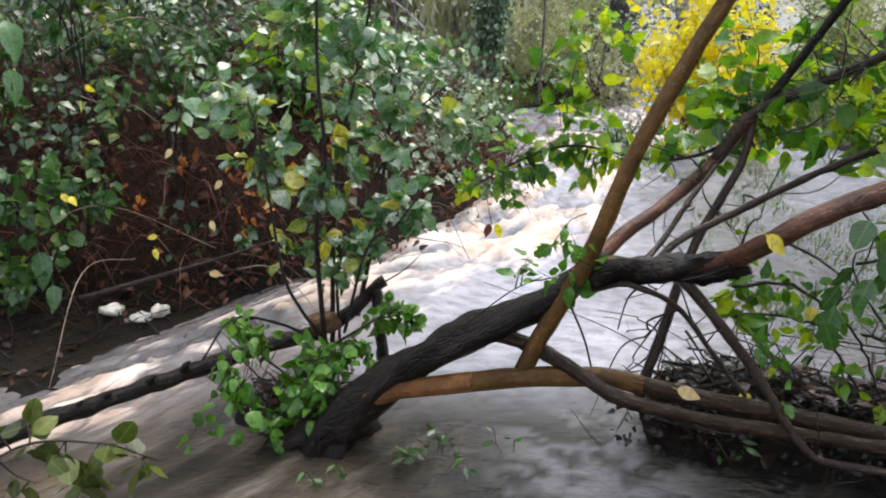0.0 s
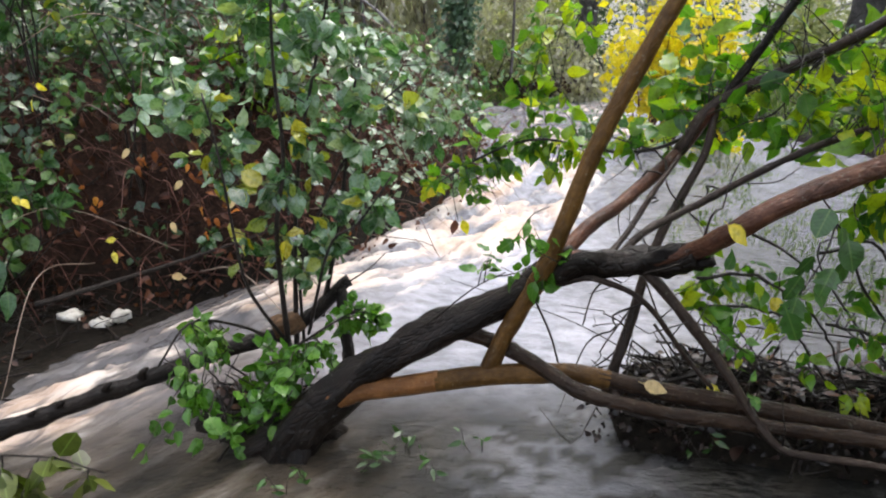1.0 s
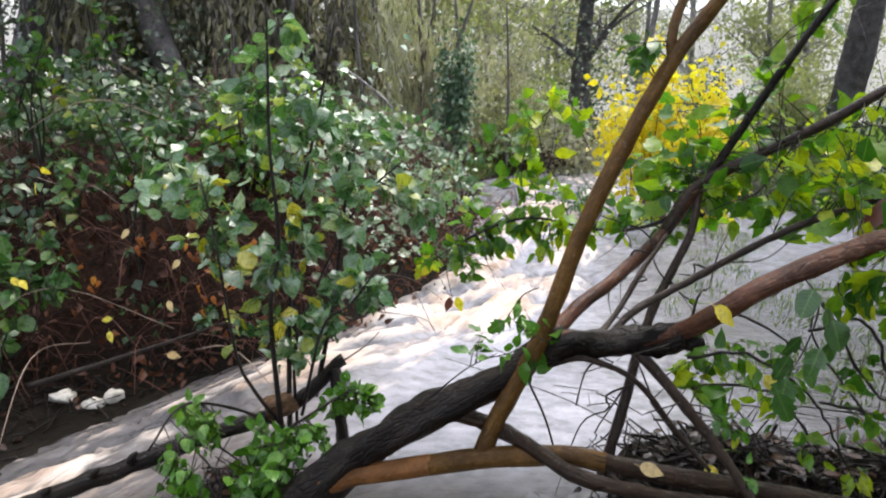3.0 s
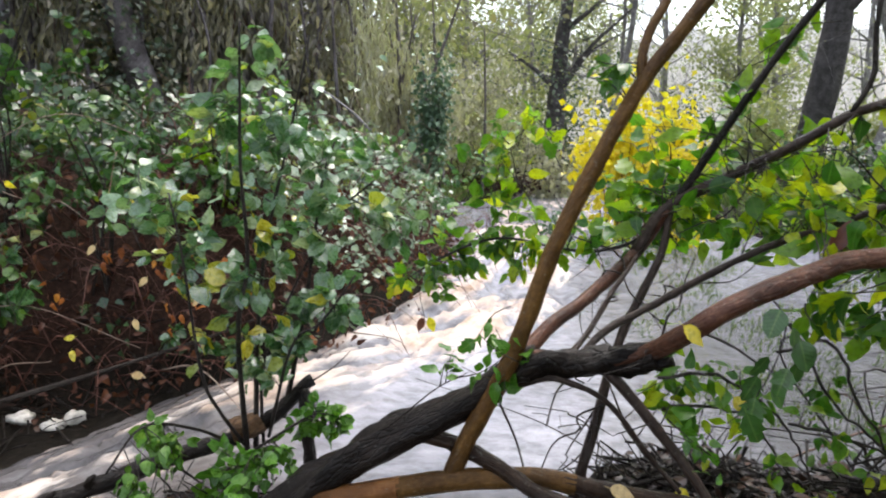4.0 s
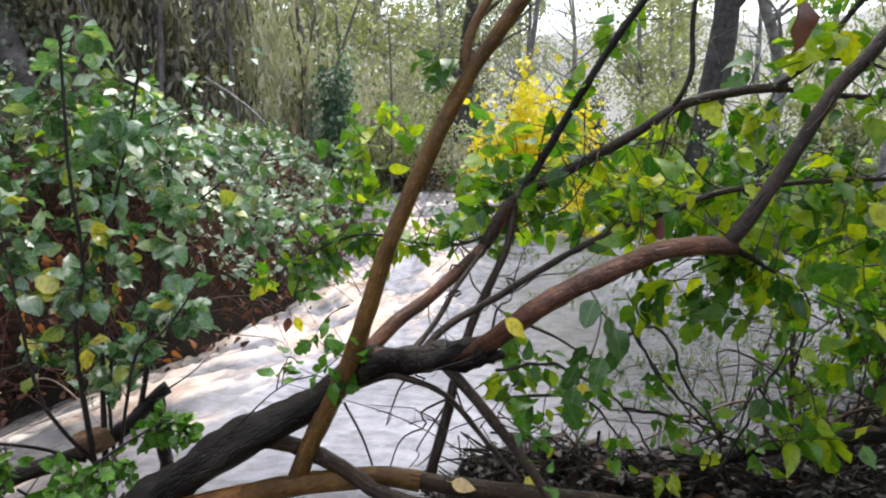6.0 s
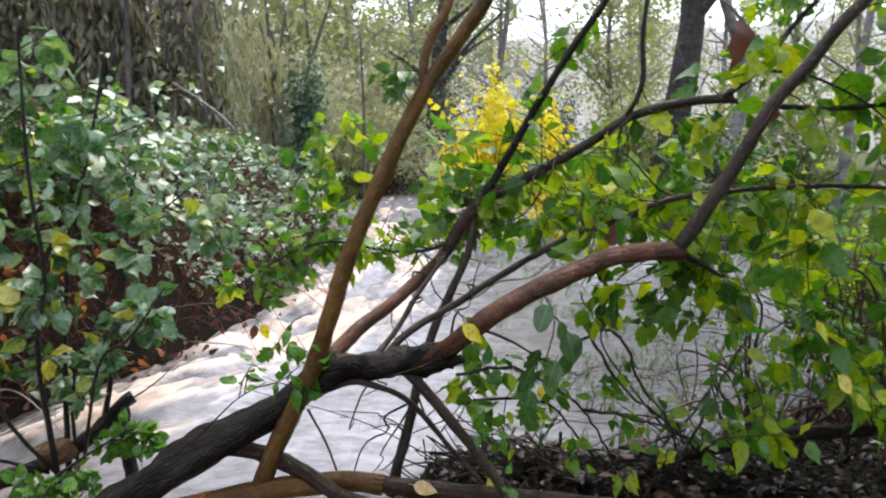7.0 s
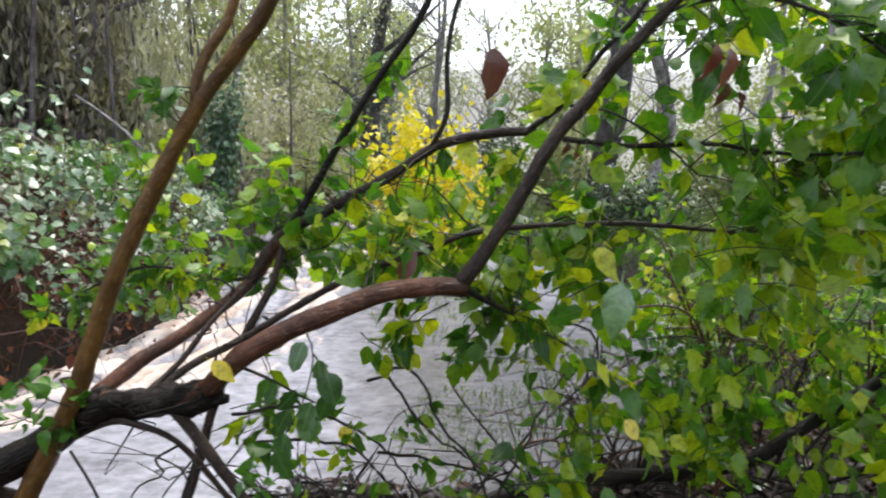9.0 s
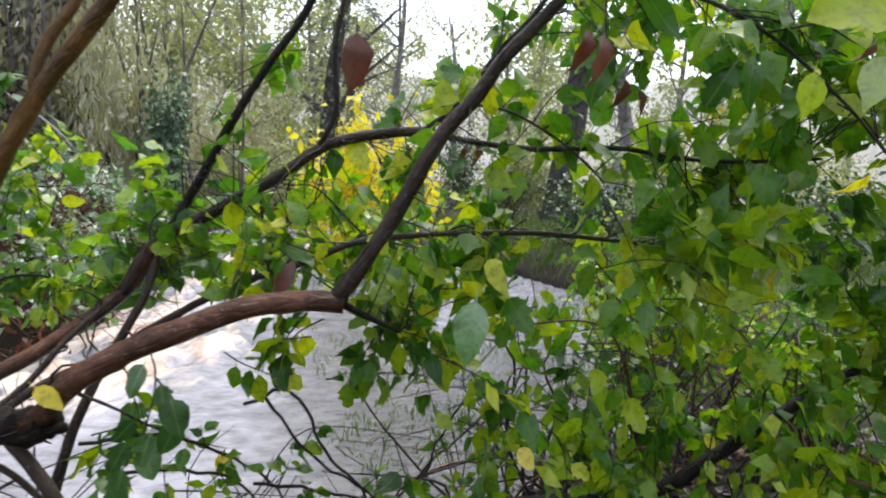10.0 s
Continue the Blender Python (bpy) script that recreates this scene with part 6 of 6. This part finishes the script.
part("crown", leaf_cloud(*high.arrays(), SMALL), M_BANK, great_tree, "unseen leaves added to darken the stream", kind="stuff")
far_tree((2.15, 14.0), 6.0, 0.26, (0.07, 0.02), "dark leaning ivy-clad tree", M_HAZED_LEAF, 500, ivy=1200, limbs=8, bark=M_GREY)
far_tree((3.3, 13.5), 6.0, 0.09, (0.03, 0.0), "slender bare tree by the stream", M_HAZED_LEAF, 300, limbs=10, sub=5)
far_tree((4.0, 15.5), 6.0, 0.08, (-0.06, 0.0), "slender bare tree by the stream", M_HAZED_LEAF, 200, limbs=10, sub=5)
far_tree((7.2, 12.0), 6.5, 0.16, (0.04, 0.0), "bare grey tree on the bank", M_HAZED_LEAF, 300, limbs=10, sub=5)
far_tree((8.6, 9.2), 6.0, 0.12, (-0.03, 0.0), "bare grey tree on the bank", M_HAZED_LEAF, 400, limbs=10, sub=5)
far_tree((6.4, 7.6), 5.0, 0.07, (0.05, 0.0), "thin bare tree on the bank", M_HAZED_LEAF, 300, limbs=8)
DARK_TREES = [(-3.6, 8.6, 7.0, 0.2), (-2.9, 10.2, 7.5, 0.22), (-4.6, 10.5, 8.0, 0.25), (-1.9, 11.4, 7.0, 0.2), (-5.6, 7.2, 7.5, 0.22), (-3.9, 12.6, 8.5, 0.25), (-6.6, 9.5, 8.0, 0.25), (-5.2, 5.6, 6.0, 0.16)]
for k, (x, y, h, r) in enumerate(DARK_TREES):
    far_tree((x, y), h, r, (rng.normal(0, 0.03), 0), "dark ivy-clad tree on the bank", M_HAZED_WOOD_LEAF, 2600, size=0.12, ivy=3000, limbs=14, sub=5, bark=M_HAZED_WOOD_BARK)
HAZED_TREES = [(-0.9, 14.5, 5.5, 0.1), (0.3, 16.5, 5.5, 0.11), (-2.6, 15.5, 6.5, 0.13), (1.6, 18.0, 5.2, 0.12), (3.0, 21.0, 5.5, 0.13), (-1.2, 19.0, 6.5, 0.14), (5.6, 24.0, 6.0, 0.15), (0.6, 23.0, 6.0, 0.15), (8.5, 19.0, 5.5, 0.13), (11.5, 15.5, 5.5, 0.13), (10.5, 24.0, 6.5, 0.15), (13.5, 11.0, 6.0, 0.14), (-4.5, 19.0, 8.0, 0.16), (15.5, 19.0, 6.5, 0.15), (6.9, 16.5, 4.8, 0.1), (12.0, 8.0, 5.5, 0.12), (17.0, 13.0, 6.5, 0.15), (-8.5, 14.0, 9.0, 0.2), (3.8, 28.0, 7.0, 0.16), (-2.0, 26.0, 8.0, 0.17)]
for k, (x, y, h, r) in enumerate(HAZED_TREES):
    far_tree((x, y), h, r, (rng.normal(0, 0.05), 0), "tree with thin olive leaves paled by painted haze", M_HAZED_LEAF, 2600, size=0.12, limbs=14, sub=6, spread=1.2)
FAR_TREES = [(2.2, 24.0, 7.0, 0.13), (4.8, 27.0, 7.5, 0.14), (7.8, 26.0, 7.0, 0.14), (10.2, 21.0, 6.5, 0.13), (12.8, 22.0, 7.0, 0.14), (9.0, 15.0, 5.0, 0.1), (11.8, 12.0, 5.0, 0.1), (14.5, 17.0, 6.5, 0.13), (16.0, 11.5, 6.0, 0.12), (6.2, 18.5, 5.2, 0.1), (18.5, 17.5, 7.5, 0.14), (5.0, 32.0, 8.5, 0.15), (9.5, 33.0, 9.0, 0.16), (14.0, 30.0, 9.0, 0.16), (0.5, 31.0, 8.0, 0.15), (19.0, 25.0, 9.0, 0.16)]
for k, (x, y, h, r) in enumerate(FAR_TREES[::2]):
    far_tree((x, y), h, r, (rng.normal(0, 0.05), 0), "bare tree with fine twigs, greyed by painted haze", M_HAZED_LEAF, 1400, size=0.06, limbs=14, sub=7, spread=1.3)
# Both yellow bushes are placed and sized to fit the camera's view.
bush("yellow_bush", (1.95, 7.2), (0.62, 0.4, 1.85), 1900, M_YELLOW, "bright yellow autumn bush placed to fit the camera's view", 0.1, SMALL, 22, 0.72, 0.5, 0.72)
bush("yellow_bush", (2.7, 7.5), (0.4, 0.4, 1.35), 800, M_YELLOW, "small yellow autumn bush placed to fit the camera's view", 0.08)
# Bush added where mist hides the ivy tree's foot from view.
bush("mist_fill_bush", (1.9, 12.9), (0.8, 0.4, 1.7), 1800, M_MISTLEAF, "added bush in mist colours, hiding a trunk foot", 0.1)
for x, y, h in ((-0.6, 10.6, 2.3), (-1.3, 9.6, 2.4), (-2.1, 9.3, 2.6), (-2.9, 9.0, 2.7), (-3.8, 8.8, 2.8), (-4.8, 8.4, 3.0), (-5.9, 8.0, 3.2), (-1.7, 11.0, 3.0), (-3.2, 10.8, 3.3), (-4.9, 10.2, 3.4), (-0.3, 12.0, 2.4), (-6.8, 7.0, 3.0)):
    wood = bush("understorey_bush", (x, y), (0.7, 0.5, h), 2300 if x < -1.8 else 1500, M_HAZED_WOOD_LEAF if x < -1.8 else M_MISTLEAF, "brown understorey hung with climbers, tinted with painted haze", 0.17, STRAND, 12, 0.3, 3.0)
    z = float(land_height(np.array([x]), np.array([y]))[0])
    for _ in range(5):
        px, py = x + rng.normal(0, 0.5), y + rng.normal(0, 0.3)
        part("stem", tube([(px, py, z - 0.1), (px + rng.normal(0, 0.12), py, z + 0.5 * h), (px + rng.normal(0, 0.25), py, z + h * rng.uniform(1.0, 1.5))], rng.uniform(0.02, 0.05), 0.012, 6, 0.15, 0.15), M_HAZED_WOOD_BARK, wood)
pale_stick = thing("fallen_branch", (-1.4, 7.6, 1.3), "pale dead branch leaning out of the thicket", "branch")
part("branch_body", tube([(-1.5, 7.9, 1.86), (-1.2, 7.8, 1.68), (-0.95, 7.7, 1.5), (-0.78, 7.6, 1.34)], 0.012, 0.016, 7, 0.08, 0.12), M_FAR, pale_stick)
bush("evergreen_bush", (-0.12, 9.2), (0.35, 0.3, 1.6), 2600, M_EVERGREEN, "dark evergreen bush by the stream", 0.07)
bush("evergreen_bush", (1.38, 7.6), (0.3, 0.25, 0.75), 1000, M_EVERGREEN, "dark green bush in the stream", 0.06)
bush("dead_bush", (1.75, 8.3), (0.4, 0.3, 0.5), 500, M_DEAD, "brown dead clump at the water", 0.06)
bush("hazed_bush", (0.7, 12.6), (0.9, 0.6, 1.3), 1600, M_HAZED_LEAF, "olive bush on the far bank, paled with painted haze", 0.08)
bush("hazed_bush", (-0.6, 12.6), (0.8, 0.6, 1.9), 1800, M_HAZED_LEAF, "olive bush on the far bank, paled with painted haze", 0.08)
bush("hazed_bush", (2.2, 14.5), (1.2, 0.8, 1.6), 1600, M_HAZED_LEAF, "olive bush on the far bank, paled with painted haze", 0.09)
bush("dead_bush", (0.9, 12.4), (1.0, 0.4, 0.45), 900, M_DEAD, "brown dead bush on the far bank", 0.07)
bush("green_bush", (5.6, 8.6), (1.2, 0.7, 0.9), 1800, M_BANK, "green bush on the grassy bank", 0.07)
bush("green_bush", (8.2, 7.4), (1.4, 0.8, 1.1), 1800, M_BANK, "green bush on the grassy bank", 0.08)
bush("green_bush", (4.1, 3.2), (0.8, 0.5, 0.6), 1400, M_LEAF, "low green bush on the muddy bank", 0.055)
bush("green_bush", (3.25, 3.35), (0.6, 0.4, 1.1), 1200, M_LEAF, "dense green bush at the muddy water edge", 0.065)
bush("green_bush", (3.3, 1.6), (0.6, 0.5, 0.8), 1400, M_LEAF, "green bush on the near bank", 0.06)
bush("hazed_bush", (10.5, 9.5), (1.8, 0.8, 1.5), 2000, M_HAZED_LEAF, "olive bush on the grassy bank", 0.09)

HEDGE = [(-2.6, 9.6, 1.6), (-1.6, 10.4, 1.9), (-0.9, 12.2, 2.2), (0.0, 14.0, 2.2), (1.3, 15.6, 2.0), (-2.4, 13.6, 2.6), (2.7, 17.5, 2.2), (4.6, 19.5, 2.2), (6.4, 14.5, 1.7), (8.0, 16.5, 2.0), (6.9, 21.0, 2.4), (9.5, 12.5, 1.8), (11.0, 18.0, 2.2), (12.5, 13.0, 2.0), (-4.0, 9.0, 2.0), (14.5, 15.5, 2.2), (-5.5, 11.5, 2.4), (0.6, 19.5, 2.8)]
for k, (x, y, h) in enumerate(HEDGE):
    bush("hedge_bush", (x, y), (1.3, 0.8, h), 3000, M_HAZED_WOOD_LEAF if x < -2.5 else M_MISTLEAF if x < 0.5 else (M_HAZED_LEAF, M_HAZED_LEAF, M_BANK, M_HAZED_LEAF)[k % 4], "dense olive bush at the edge of the wood", 0.1)

# grass along the right bank and the drowned tufts in the pool
def grass(name, count, area, lo, hi, label, mat, drowned=False, far=False):
    x, y = rng.uniform(area[0], area[1], count), rng.uniform(area[2], area[3], count)
    z, w = land_height(x, y), water_level(x, y)
    dl, _, _ = nearest(x, y, SHORE_LEFT)
    dr, _, _ = nearest(x, y, SHORE_RIGHT)
    ok = (fbm(x * 2.2, y * 2.2) > 0.5) & (z < w) if drowned else (z > w + 0.02) & ((dr < dl) | far)
    x, y, z = x[ok], y[ok], np.maximum(z, w - 0.02)[ok]
    n = len(x)
    geom = leaf_cloud(np.stack([x, y, z], 1), rng.normal(0, 0.4, (n, 3)) + np.array([0, -0.1, 0.9]), rng.normal(0, 1, (n, 3)), rng.uniform(lo, hi, n), small_leaf_shape(0.09))
    return tagged(part(name, geom, mat), label, "grass", kind="stuff")


M_GRASS = leaf_material("grass_blade", [(0.0, (0.06, 0.11, 0.02)), (0.6, (0.12, 0.2, 0.04)), (1.0, (0.25, 0.26, 0.08))], veins=False, rough=0.5)
grass("bank_grass", 16000, (2.8, 14, 4.5, 14), 0.06, 0.18, "rough wet grass on the low bank", M_GRASS)
grass("far_bank_grass", 9000, (-1.0, 4.5, 10.5, 15), 0.1, 0.25, "rough grass at the far edge of the stream", M_GRASS, False, True)
grass("drowned_grass", 11000, (1.5, 4.5, 3.1, 7.2), 0.03, 0.085, "green weed showing through the shallow water", M_GRASS, True)


# an unseen tree, added so that its crown shades the near bank
shade_tree = thing("unseen_shade_tree", (2.9, -0.9, 0.2), "unseen leafy tree added to shade the near bank", "tree")
part("trunk", tube([(2.9, -0.9, 0.0), (2.85, -0.8, 1.5), (2.6, -0.6, 3.0), (2.4, -0.5, 5.0)], 0.13, 0.05, 10, 0.15, 0.15), M_TRUNK, shade_tree)
shade, lines = Spray(), []
for e in ((0.4, 0.2, 3.2), (1.4, 0.9, 3.0), (2.4, 1.3, 3.1), (3.6, 0.8, 3.0), (1.0, -0.8, 3.6), (3.8, 2.0, 3.4), (1.9, 0.6, 3.8), (0.6, 1.0, 3.9)):
    pts = [(2.62, -0.62, 2.8), (0.5 * (2.6 + e[0]), 0.5 * (e[1] - 0.6), e[2] + 0.1), e]
    part("limb", tube(pts, 0.035, 0.012, 7, 0.1, 0.12), M_TRUNK, shade_tree)
    lines.append(spline(pts, 30)[0])
lines = np.vstack(lines)
for _ in range(230):
    shade.clump((rng.uniform(0.3, 4.4), rng.uniform(-1.6, 1.7), rng.uniform(2.7, 4.0)), 0.25, 2, 7, 0.1, lines, 0.5)
part("twig_work", joined(shade.twigs), M_TWIG, shade_tree, kind="stuff")
part("crown", leaf_cloud(*shade.arrays(), SMALL), M_SHRUB, shade_tree, kind="stuff")

# the distance behind the wood: a glowing sheet with haze painted on
M_HAZE, hnt, hb, hout = material("glowing_haze")
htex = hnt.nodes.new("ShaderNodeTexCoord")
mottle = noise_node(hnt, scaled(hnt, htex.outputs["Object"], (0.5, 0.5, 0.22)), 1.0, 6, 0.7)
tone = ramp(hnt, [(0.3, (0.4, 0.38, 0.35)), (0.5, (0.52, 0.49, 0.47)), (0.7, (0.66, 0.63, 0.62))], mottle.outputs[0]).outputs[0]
# Haze painted as a tone that pales with height.
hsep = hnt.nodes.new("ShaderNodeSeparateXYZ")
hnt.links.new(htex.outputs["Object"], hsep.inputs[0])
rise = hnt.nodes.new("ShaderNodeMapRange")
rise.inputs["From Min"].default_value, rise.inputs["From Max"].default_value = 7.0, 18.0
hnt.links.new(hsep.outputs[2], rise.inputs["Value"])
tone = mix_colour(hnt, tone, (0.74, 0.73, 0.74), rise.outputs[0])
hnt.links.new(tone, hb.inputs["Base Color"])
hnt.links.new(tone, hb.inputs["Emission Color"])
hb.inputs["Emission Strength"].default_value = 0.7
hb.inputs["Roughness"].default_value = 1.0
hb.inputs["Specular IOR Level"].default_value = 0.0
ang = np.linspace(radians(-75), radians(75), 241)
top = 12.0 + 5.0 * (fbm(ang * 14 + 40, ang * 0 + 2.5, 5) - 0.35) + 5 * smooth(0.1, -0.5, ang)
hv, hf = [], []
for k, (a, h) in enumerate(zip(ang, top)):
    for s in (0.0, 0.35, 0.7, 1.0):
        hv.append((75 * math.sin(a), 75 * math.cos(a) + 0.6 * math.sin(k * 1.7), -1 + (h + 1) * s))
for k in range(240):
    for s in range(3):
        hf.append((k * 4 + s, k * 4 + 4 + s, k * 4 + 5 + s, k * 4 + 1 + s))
tagged(part("backdrop", (np.array(hv), hf, np.zeros((len(hv), 2))), M_HAZE), "glowing backdrop of distant woods with painted haze", "backdrop", kind="structure")
